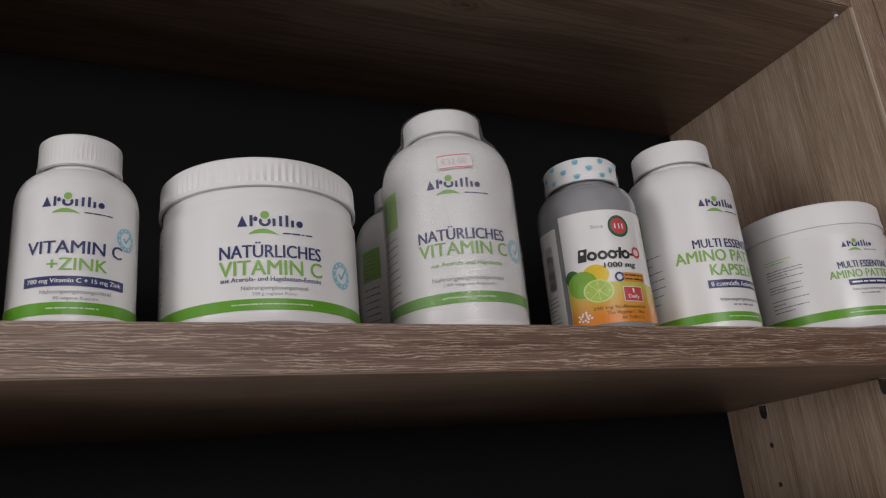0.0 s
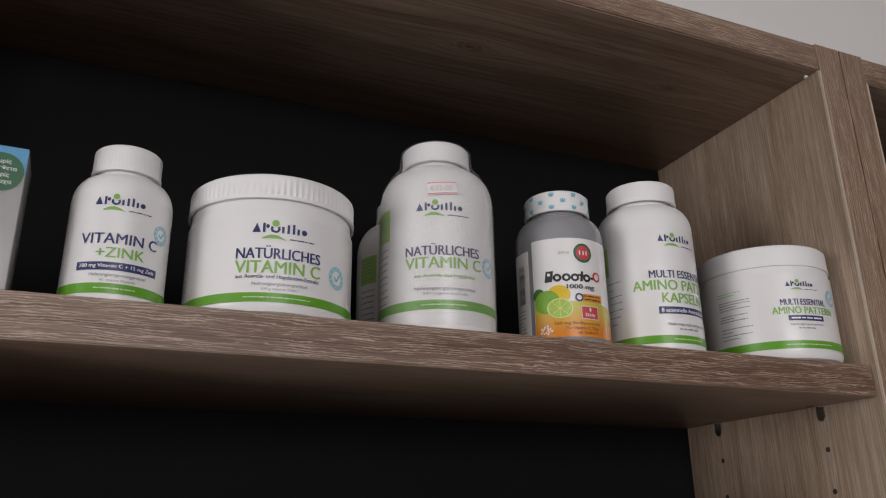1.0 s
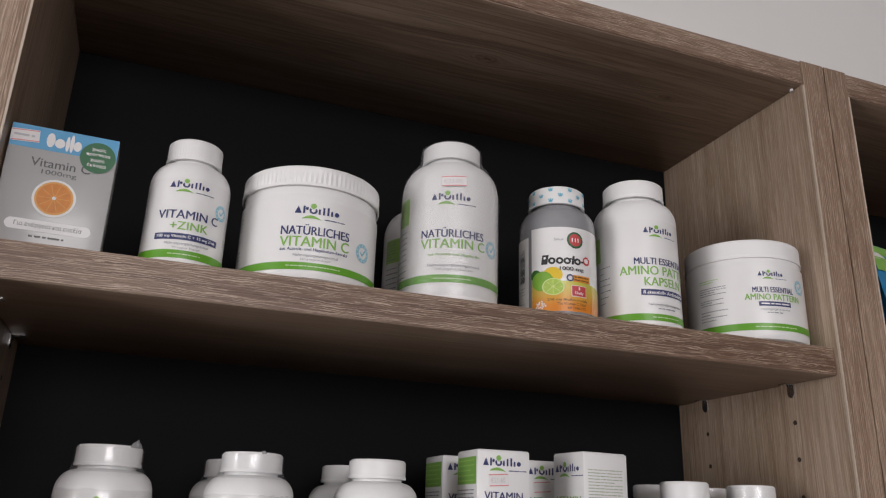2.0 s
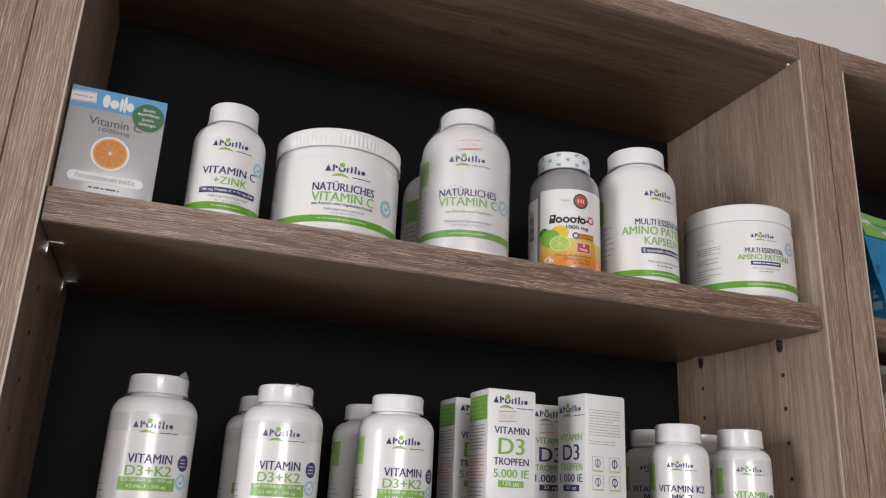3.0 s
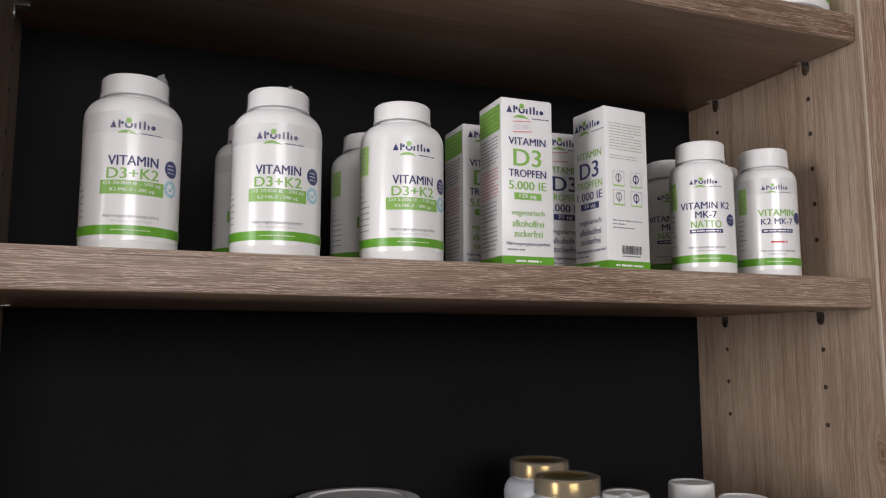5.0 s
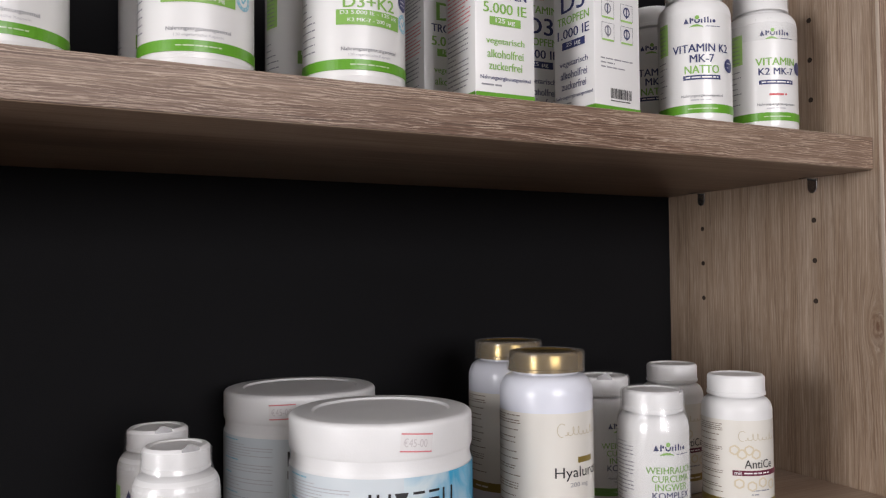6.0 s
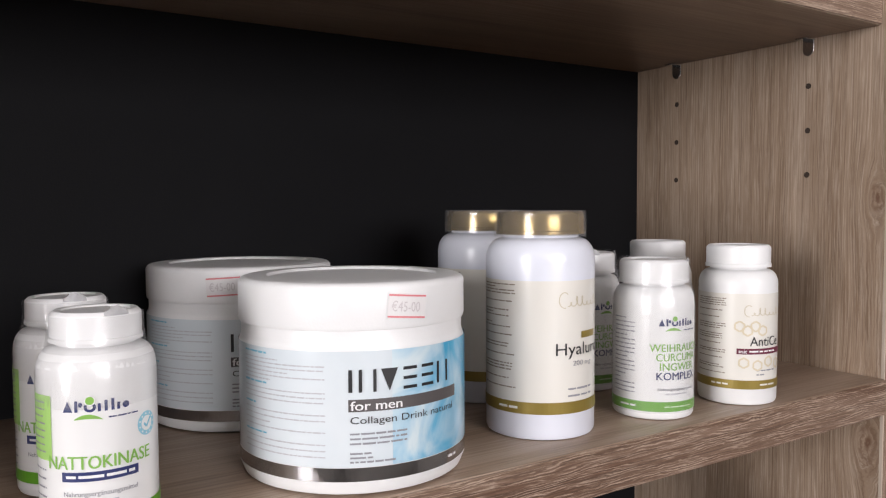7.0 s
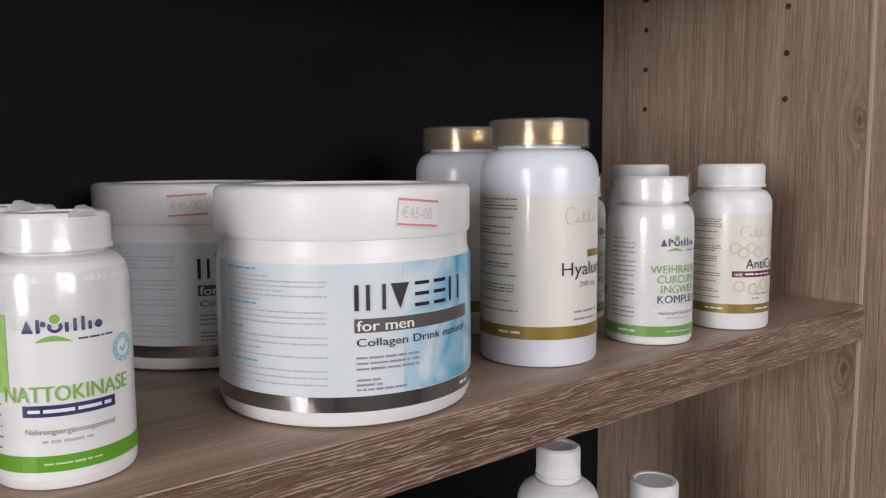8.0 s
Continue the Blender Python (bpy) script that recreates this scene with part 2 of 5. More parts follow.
ORANGEPULP = material("orange_flesh_print", (0.66, 0.22, 0.02), 0.4, spread=0.25, scale=250)
CLEARGREY = material("smoky_clear_plastic", (0.27, 0.275, 0.29), 0.15, spread=0.12, scale=70, coat=0.5)


def two_tone(name, low, high, scale, stops, axis=None, rough=0.3):
    """Printed colour field: soft clouds, or a blend up the label where an axis is given."""
    m = bpy.data.materials.new(name)
    m.use_nodes = True
    n, l = m.node_tree.nodes, m.node_tree.links
    b = n["Principled BSDF"]
    b.inputs["Roughness"].default_value, b.inputs["Coat Weight"].default_value = rough, 0.7
    b.inputs["Coat Roughness"].default_value = 0.06
    co = n.new("ShaderNodeTexCoord")
    r = n.new("ShaderNodeValToRGB")
    r.color_ramp.elements[0].position, r.color_ramp.elements[1].position = stops
    r.color_ramp.elements[0].color, r.color_ramp.elements[1].color = (*low, 1), (*high, 1)
    if axis is None:
        t = n.new("ShaderNodeTexNoise")
        t.inputs["Scale"].default_value, t.inputs["Detail"].default_value, t.inputs["Distortion"].default_value = scale, 4, 1.2
        l.new(co.outputs["Object"], t.inputs["Vector"])
        l.new(t.outputs["Fac"], r.inputs["Fac"])
    else:
        t = n.new("ShaderNodeSeparateXYZ")
        l.new(co.outputs["Object"], t.inputs[0])
        k = n.new("ShaderNodeMath")
        k.operation = "MULTIPLY"
        k.inputs[1].default_value = scale
        l.new(t.outputs[axis], k.inputs[0])
        l.new(k.outputs[0], r.inputs["Fac"])
    l.new(r.outputs["Color"], b.inputs["Base Color"])
    return m


CITRUS = two_tone("orange_to_lime_print", (0.72, 0.24, 0.02), (0.55, 0.60, 0.10), 28.0, (0.30, 0.92), 2)
SPLASH = two_tone("blue_water_print", (0.05, 0.40, 0.66), (0.66, 0.765, 0.81), 30.0, (0.30, 0.62))
n, l = SPLASH.node_tree.nodes, SPLASH.node_tree.links
cloud, tint = n["Noise Texture"], n["Color Ramp"]
xyz, fade, total = n.new("ShaderNodeSeparateXYZ"), n.new("ShaderNodeMapRange"), n.new("ShaderNodeMath")
fade.inputs["From Min"].default_value, fade.inputs["From Max"].default_value = -0.014, 0.012
fade.inputs["To Min"].default_value, fade.inputs["To Max"].default_value = 0.24, -0.15
l.new(n["Texture Coordinate"].outputs["Object"], xyz.inputs[0])
l.new(xyz.outputs[0], fade.inputs["Value"])
l.new(cloud.outputs["Fac"], total.inputs[0])
l.new(fade.outputs[0], total.inputs[1])
l.new(total.outputs[0], tint.inputs["Fac"])
PALEBLUE = two_tone("pale_blue_label", (0.64, 0.71, 0.755), (0.72, 0.765, 0.79), 12.0, (0.3, 0.7))
NAVYLABEL = material("navy_label", (0.03, 0.04, 0.11), 0.3, spread=0.05)
BLUEBAG = material("glossy_blue_film", (0.02, 0.20, 0.42), 0.3, spread=0.12, scale=50, bump=0.2, bump_scale=120)
PALEBLUEINK = material("pale_blue_print", (0.25, 0.42, 0.58), 0.4)
FOIL = material("silver_foil", (0.72, 0.72, 0.73), 0.16, 1.0, spread=0.06, scale=60, bump=0.35, bump_scale=160)
AMBER = material("brown_glass", (0.10, 0.045, 0.02), 0.12, spread=0.1, coat=0.6)
BLACKCAP = material("black_cap_plastic", (0.02, 0.02, 0.02), 0.4)

# ---- builders ----
def part(name, bm, mat, parent=None, label="", smooth=True, angle=35):
    me = bpy.data.meshes.new(name)
    bm.to_mesh(me)
    bm.free()
    me.materials.append(mat)
    if smooth:
        me.polygons.foreach_set("use_smooth", [True] * len(me.polygons))
        me.set_sharp_from_angle(angle=radians(angle))
    ob = new(name, me)
    ob.parent = parent
    return tagged(ob, label)


def thing(name, m, label, category, group="", kind=""):
    ob = new(name)
    ob.empty_display_size = 0.02
    ob.matrix_world = m
    return tagged(ob, label, category, group, kind)


def block(x0, x1, y0, y1, z0, z1, bevel=0.0, segments=2):
    bm = bmesh.new()
    bmesh.ops.create_cube(bm, size=1, matrix=Matrix.LocRotScale(((x0 + x1) / 2, (y0 + y1) / 2, (z0 + z1) / 2), None, (x1 - x0, y1 - y0, z1 - z0)))
    if bevel:
        bmesh.ops.bevel(bm, geom=bm.edges[:], offset=bevel, segments=segments, affect="EDGES", profile=0.5)
    return bm


def lathe(profile, segments=72, ribs=0.0, ribbed=()):
    """Turns (radius, height) pairs round z. ribs: depth of upright ribs on the rows listed in ribbed."""
    bm = bmesh.new()
    rings = []
    for i, (r, z) in enumerate(profile):
        if r < 1e-6:
            rings.append([bm.verts.new((0, 0, z))])
            continue
        ring = []
        for s in range(segments):
            a = 2 * math.pi * s / segments
            q = r - (ribs if i in ribbed and s % 2 else 0.0)
            ring.append(bm.verts.new((q * math.sin(a), -q * math.cos(a), z)))
        rings.append(ring)
    for a, b in zip(rings, rings[1:]):
        for s in range(segments):
            t = (s + 1) % segments
            if len(a) == 1 and len(b) == 1:
                continue
            if len(a) == 1:
                bm.faces.new((a[0], b[t], b[s]))
            elif len(b) == 1:
                bm.faces.new((a[s], a[t], b[0]))
            else:
                bm.faces.new((a[s], a[t], b[t], b[s]))
    bmesh.ops.recalc_face_normals(bm, faces=bm.faces[:])
    return bm


def arc(r0, z0, r1, z1, steps=6):
    """A quarter round from (r0, z0), going up first, to (r1, z1)."""
    return [(r1 + (r0 - r1) * math.cos(k * math.pi / 2 / steps), z0 + (z1 - z0) * math.sin(k * math.pi / 2 / steps)) for k in range(1, steps + 1)]


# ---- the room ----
# only the north wall shows; the others are darkened to weaken bounced light
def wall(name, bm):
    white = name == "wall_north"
    return tagged(part(name, bm, PAINT if white else LOW_BOUNCE, smooth=False), "plain white painted wall" if white else "plain taupe painted wall", "wall", kind="structure")


# the floor is out of view, its brown kept dark so less light bounces up
tagged(part("floor", block(-2.8, 2.8, -3.2, 0.8, -0.1, 0.0), FLOORING, smooth=False), "brown wood laminate floor of a shop", "floor", kind="structure")
tagged(part("ceiling", block(-2.8, 2.8, -3.2, 0.8, 2.75, 2.85), PAINT, smooth=False), "plain white painted ceiling", "ceiling", kind="structure")
wall("wall_north", block(-2.6, 2.6, 0.62, 0.80, 0, 2.75))
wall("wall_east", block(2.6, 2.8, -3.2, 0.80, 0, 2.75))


def wall_with_opening(name, axis, at0, at1, lo, hi, o0, o1, z0, z1):
    bm = bmesh.new()
    for a0, a1, b0, b1 in ((lo, o0, 0, 2.75), (o1, hi, 0, 2.75), (o0, o1, 0, z0), (o0, o1, z1, 2.75)):
        box = (at0, at1, a0, a1) if axis == "x" else (a0, a1, at0, at1)
        piece = block(*box, b0, b1)
        me = bpy.data.meshes.new("piece")
        piece.to_mesh(me)
        piece.free()
        bm.from_mesh(me)
        bpy.data.meshes.remove(me)
    return wall(name, bm)


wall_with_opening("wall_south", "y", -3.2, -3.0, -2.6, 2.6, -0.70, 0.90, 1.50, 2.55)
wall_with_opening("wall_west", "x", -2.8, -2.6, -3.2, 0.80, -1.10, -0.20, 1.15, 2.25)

# ---- the bookcase ----
FRONT, BACKY = 0.3665, 0.589
XL, XR, PANEL = -0.052, 0.600, 0.028
SHELF1, SHELF2, SHELF3, SHELF4, TOP = 1.8545, 1.630, 1.3685, 1.155, 2.110
BASE = 0.06


def upright(owner, x0, x1, top, lip_at):
    board = part("side_panel", block(x0, x1, FRONT + 0.0012, BACKY + 0.012, BASE, top, 0.0006, 1), OAK_Z, owner)
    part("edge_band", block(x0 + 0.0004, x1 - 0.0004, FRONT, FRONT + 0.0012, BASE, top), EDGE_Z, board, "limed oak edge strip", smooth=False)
    part("glue_line", block(lip_at - 0.0007, lip_at + 0.0007, FRONT - 0.0004, FRONT + 0.0016, BASE, top - 0.027), LIP, board, "pale worn edge", smooth=False)
    return board


def shelf_board(owner, name, x0, x1, front, z_top, thick, back=BACKY, mat=OAK_X):
    board = part(name, block(x0, x1, front + 0.001, back, z_top - thick, z_top, 0.0008, 2), mat, owner)
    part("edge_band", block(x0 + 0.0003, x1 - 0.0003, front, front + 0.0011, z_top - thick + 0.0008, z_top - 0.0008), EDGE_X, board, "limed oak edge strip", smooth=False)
    return board


case = thing("bookcase", pose(0, 0, 0), "tall limed-oak bookcase with black back board and adjustable shelves", "bookcase", kind="structure")
upright(case, XR, XR + PANEL, TOP + 0.026, XR)
upright(case, XL - PANEL, XL, TOP + 0.026, XL)
shelf_board(case, "top_board", XL, XR, FRONT + 0.001, TOP + 0.026, 0.026, mat=OAK_TOP)
shelf_board(case, "fixed_shelf", XL, XR, FRONT - 0.0020, SHELF3, 0.0248)
shelf_board(case, "bottom_board", XL, XR, FRONT + 0.001, BASE + 0.03, 0.026)
part("back_board", block(XL - 0.02, XR + 0.02, BACKY, BACKY + 0.006, BASE, TOP + 0.02), BACK, case, "matt black back board", smooth=False)
part("plinth", block(XL - PANEL, XR + PANEL, FRONT + 0.03, FRONT + 0.05, 0, BASE), OAK_X, case, smooth=False)

for name, z_top, front, thick in (("upper_shelf", SHELF1, 0.372, 0.0245), ("middle_shelf", SHELF2, 0.373, 0.0245), ("lower_shelf", SHELF4, 0.373, 0.0245)):
    s = thing("shelf", pose(0, 0, 0), "removable limed-oak shelf resting on metal pins", "shelf", "shelves of the bookcase", "structure")
    shelf_board(s, "board", XL + 0.001, XR - 0.001, front, z_top, thick)


# bored rows of holes and the pins that carry the shelves
def disc_x(x, y, z, r, facing, seg=14):
    bm = bmesh.new()
    rim = [bm.verts.new((x, y + r * math.cos(2 * math.pi * k / seg), z + r * math.sin(2 * math.pi * k / seg))) for k in range(seg)]
    deep = [bm.verts.new((x + facing * 0.0002, v.co.y, v.co.z)) for v in rim]
    for k in range(seg):
        j = (k + 1) % seg
        bm.faces.new((rim[k], rim[j], deep[j], deep[k]))
    bm.faces.new(deep)
    bmesh.ops.recalc_face_normals(bm, faces=bm.faces[:])
    return bm


def pin(x, y, z, inward):
    """An L-shaped shelf pin: a flat tongue under the shelf and a rounded plate against the panel."""
    bm = bmesh.new()
    t = 0.0012
    n = 10
    outline = [(-0.0045, 0.0), (0.0045, 0.0)] + [(0.0045 * math.cos(a), -0.0075 - 0.0045 * math.sin(a)) for a in [math.pi * k / n for k in range(n + 1)]]
    near = [bm.verts.new((x + inward * 0.0004, y + u, z + v)) for u, v in outline]
    far = [bm.verts.new((x + inward * (0.0004 + t), y + u, z + v)) for u, v in outline]
    bm.faces.new(near)
    bm.faces.new(far)
    for k in range(len(outline)):
        j = (k + 1) % len(outline)
        bm.faces.new((near[k], near[j], far[j], far[k]))
    tongue = [(0.0004, 0.0), (0.0115, 0.0), (0.0115, -t), (0.0004, -t)]
    a = [bm.verts.new((x + inward * u, y - 0.0045, z + v)) for u, v in tongue]
    b = [bm.verts.new((x + inward * u, y + 0.0045, z + v)) for u, v in tongue]
    bm.faces.new(a)
    bm.faces.new(b)
    for k in range(4):
        j = (k + 1) % 4
        bm.faces.new((a[k], a[j], b[j], b[k]))
    bmesh.ops.recalc_face_normals(bm, faces=bm.faces[:])
    sharp = [e for e in bm.edges if e.calc_face_angle(0) > 1.0]
    bmesh.ops.bevel(bm, geom=sharp, offset=0.00045, segments=2, affect="EDGES", clamp_overlap=True)
    return tagged(part("shelf_pin", bm, NICKEL), "nickel-plated steel shelf support pin", "shelf pin", "shelf pins")


for x, inward in ((XR, -1), (XL, 1)):
    for z in (SHELF1 - 0.0245, SHELF2 - 0.0245, SHELF4 - 0.0245):
        for y in (0.425, 0.5445):
            pin(x, y, z, inward)
    for k in (-1, 0, 1, 4, 5, 6, 7, 8):
        for y in (0.425, 0.5445):
            part("bored_hole", disc_x(x + inward * 0.0004, y, 1.540 + 0.032 * k, 0.0021, -inward), HOLE, case, smooth=False)

# the bookcases that stand against it on both sides
side = thing("bookcase", pose(0, 0, 0), "second limed-oak bookcase standing flush beside the first", "bookcase", kind="structure")
X2 = XR + PANEL + 0.0006
upright(side, X2, X2 + PANEL, TOP + 0.026, X2 + PANEL)
upright(side, X2 + PANEL + 0.652, X2 + 2 * PANEL + 0.652, TOP + 0.026, X2 + PANEL + 0.652)
shelf_board(side, "top_board", X2 + PANEL, X2 + PANEL + 0.652, FRONT + 0.001, TOP + 0.026, 0.026)
shelf_board(side, "shelf_board", X2 + PANEL, X2 + PANEL + 0.652, FRONT + 0.002, 1.850, 0.020)
shelf_board(side, "shelf_board", X2 + PANEL, X2 + PANEL + 0.652, FRONT + 0.002, 1.610, 0.020)
shelf_board(side, "shelf_board", X2 + PANEL, X2 + PANEL + 0.652, FRONT + 0.002, 1.370, 0.0235)
shelf_board(side, "shelf_board", X2 + PANEL, X2 + PANEL + 0.652, FRONT + 0.002, 1.110, 0.020)
part("back_board", block(X2 + 0.005, X2 + 0.70, BACKY, BACKY + 0.006, BASE, TOP + 0.02), BACK, side, "matt black back board", smooth=False)

left = thing("bookcase", pose(0, 0, 0), "limed-oak bookcase side standing flush beside the first", "bookcase", kind="structure")
upright(left, XL - 2 * PANEL - 0.0006, XL - PANEL - 0.0006, TOP + 0.026, XL - 2 * PANEL - 0.0006)
upright(left, XL - 3 * PANEL - 0.653, XL - 2 * PANEL - 0.653, TOP + 0.026, XL - 2 * PANEL - 0.653)
shelf_board(left, "top_board", XL - 2 * PANEL - 0.653, XL - 2 * PANEL - 0.0006, FRONT + 0.001, TOP + 0.026, 0.026)
part("back_board", block(XL - 2 * PANEL - 0.66, XL - 2 * PANEL, BACKY, BACKY + 0.006, BASE, TOP + 0.02), BACK, left, "matt black back board", smooth=False)

# ---- bottles and tubs ----
def bottle_body(r, shoulder, neck_r, neck_z, foot=0.0022):
    p = [(0, 0.0012), (r - 0.006, 0.0012), (r - 0.0045, 0.0), (r - foot, 0.0)]
    p += [(r - foot * 0.3, foot * 0.3), (r, foot)]
    p += [(r, shoulder)]
    rise = neck_z - shoulder
    p += [(neck_r + 0.0008 + (r - neck_r - 0.0008) * math.cos(k * math.pi / 16) ** 1.0, shoulder + rise * 0.86 * math.sin(k * math.pi / 16)) for k in range(1, 8)]
    p += [(neck_r, neck_z - rise * 0.10), (neck_r, neck_z + 0.004)]
    return lathe(p, 64)


def screw_cap(r, z0, z1, ribs=0.0003, segments=120, dish=0.0):
    h = z1 - z0
    p = [(r - 0.0015, z0), (r, z0 + 0.0003), (r, z0 + h * 0.16), (r - 0.0004, z0 + h * 0.18), (r - 0.0004, z0 + h * 0.86), (r - 0.0006, z1 - 0.0012), (r - 0.0018, z1)]
    p += [(r - 0.004, z1), (r - 0.0046, z1 - dish), (r - 0.0054, z1 - dish), (r * 0.5, z1 - dish), (0, z1 - dish)]
    return lathe(p, segments, ribs, (3, 4))


def packer(name, x, y, z, yaw, r, h, rc, cap_z, shoulder, label, group="supplement bottles", cap_mat=None, body_mat=None, cap_label="", dish=0.0006, ribbed=False):
    t = thing(name, pose(x, y, z, 0, 0, yaw), label, "bottle", group)
    part("body", bottle_body(r, shoulder, rc * 0.86, cap_z), body_mat or PLASTIC, t)
    part("cap", screw_cap(rc, cap_z, h, 0.0003 if ribbed else 0.0, dish=dish), cap_mat or CAPWHITE, t, cap_label)
    return t


def tub(name, x, y, z, yaw, r, h, cap_z, label, rc=None, ribbed=True, dish=0.0006, group="supplement tubs", rib=0.0007):
    t = thing(name, pose(x, y, z, 0, 0, yaw), label, "tub", group)
    rn = r - 0.0012
    body = [(0, 0.002), (r - 0.012, 0.002), (r - 0.010, 0.0), (r - 0.005, 0.0), (r - 0.0016, 0.0014), (r, 0.0055), (r, cap_z - 0.009), (r - 0.0008, cap_z - 0.0065), (rn, cap_z - 0.005), (rn, cap_z + 0.004)]
    part("body", lathe(body, 96), PLASTIC, t)
    rc = rc or r
    if ribbed:
        part("lid", screw_cap(rc, cap_z, h, rib, 180, dish), CAPWHITE, t)
    else:
        hh = h - cap_z
        lid = [(rc - 0.002, cap_z), (rc - 0.0004, cap_z + 0.0004), (rc, cap_z + 0.002), (rc, h - hh * 0.15)] + arc(rc, h - hh * 0.15, rc - 0.0035, h, 6) + [(rc - 0.0125, h + 0.0002), (rc - 0.0138, h - 0.0010), (rc - 0.0148, h - 0.0010), (rc * 0.5, h - 0.0010), (0, h - 0.0010)]
        part("lid", lathe(lid, 128), CAPWHITE, t)
    return t


S1, S2, S3 = SHELF1, SHELF2, SHELF3
zinc = packer("supplement_bottle", 0.0626, 0.4121, S1, 2.3, 0.0273, 0.0967, 0.0192, 0.0804, 0.0632, "white plastic supplement bottle with navy and green print", ribbed=True)
vit_tub = tub("supplement_tub", 0.1512, 0.4242, S1, -4.4, 0.0504, 0.0836, 0.0679, "wide white plastic powder tub with ribbed lid", rc=0.0513)
tall = packer("supplement_bottle", 0.2615, 0.4180, S1, -15.9, 0.0385, 0.1365, 0.0237, 0.1215, 0.0945, "large white supplement bottle in shrink film with price sticker")
citrus = packer("supplement_bottle", 0.3592, 0.4198, S1, -20, 0.032, 0.1160, 0.0238, 0.1000, 0.0812, "smoky plastic tablet bottle with citrus fruit label", body_mat=CLEARGREY)
amino = packer("supplement_bottle", 0.4362, 0.4187, S1, -5.3, 0.0357, 0.1345, 0.0266, 0.118, 0.098, "white plastic capsule bottle with navy and green print")
amino_tub = tub("supplement_tub", 0.5521, 0.4205, S1, -12.3, 0.0502, 0.0895, 0.0725, "wide white plastic powder tub in shrink film", rib=0.00015)

dk = [packer("supplement_bottle", x, y, S2, yaw, 0.029, 0.1120, 0.0202, 0.0990, 0.0842, "white vitamin bottle with navy and green print") for x, y, yaw in ((0.0374, 0.4262, 2.4), (0.1265, 0.4192, -6.9), (0.2129, 0.4178, -2.0))]
k2 = [packer("supplement_bottle", x, 0.417, S2, yaw, 0.0250, 0.1087, 0.0195, 0.0930, 0.081, "slim white vitamin bottle with navy and green print") for x, yaw in ((0.4697, -32.6), (0.5362, -23.2))]
natto = packer("supplement_bottle", 0.1149, 0.4027, S3, -8.4, 0.0205, 0.0808, 0.0162, 0.0694, 0.0600, "small white capsule bottle in torn shrink film")
drink = tub("supplement_tub", 0.2275, 0.4168, S3, 0, 0.0515, 0.0872, 0.0678, "wide white drink powder tub with blue label", ribbed=False)
hyal = packer("supplement_bottle", 0.3348, 0.4100, S3, 5, 0.0286, 0.1150, 0.0233, 0.1030, 0.090, "bluish white bottle with gold cap and cream label", cap_mat=GOLD, body_mat=PEARL, cap_label="gold foil cap")
komplex = packer("supplement_bottle", 0.4088, 0.3980, S3, -25, 0.0224, 0.0876, 0.0194, 0.0744, 0.0636, "small white capsule bottle in wrinkled shrink film")
anti = packer("supplement_bottle", 0.4757, 0.3911, S3, 0, 0.0227, 0.0940, 0.0189, 0.0806, 0.0705, "white capsule bottle with cream and gold label")

# ---- print on labels ----
def glyphs(text):
    """Flat letters of the built-in font as vertices and faces, scaled to a width of 1 and a height of 1."""
    data = bpy.data.curves.new("letters", "FONT")
    data.body, data.resolution_u = text, 3
    ob = new("letters", data)
    bpy.context.view_layer.update()
    me = bpy.data.meshes.new_from_object(ob.evaluated_get(bpy.context.evaluated_depsgraph_get()))
    bpy.data.objects.remove(ob)
    bpy.data.curves.remove(data)
    co = np.array([v.co[:2] for v in me.vertices])
    faces = [tuple(p.vertices) for p in me.polygons]
    bpy.data.meshes.remove(me)
    lo, hi = co.min(0), co.max(0)
    return (co - (lo + hi) / 2) / (hi - lo), faces


GLYPHS = {}


def letters(text):
    if text not in GLYPHS:
        GLYPHS[text] = glyphs(text)
    return GLYPHS[text]


def round_map(r, turn=0.0, rise=0.0):
    return lambda u, v, off: ((r + off) * math.sin(u / r + turn), -(r + off) * math.cos(u / r + turn), v + rise)


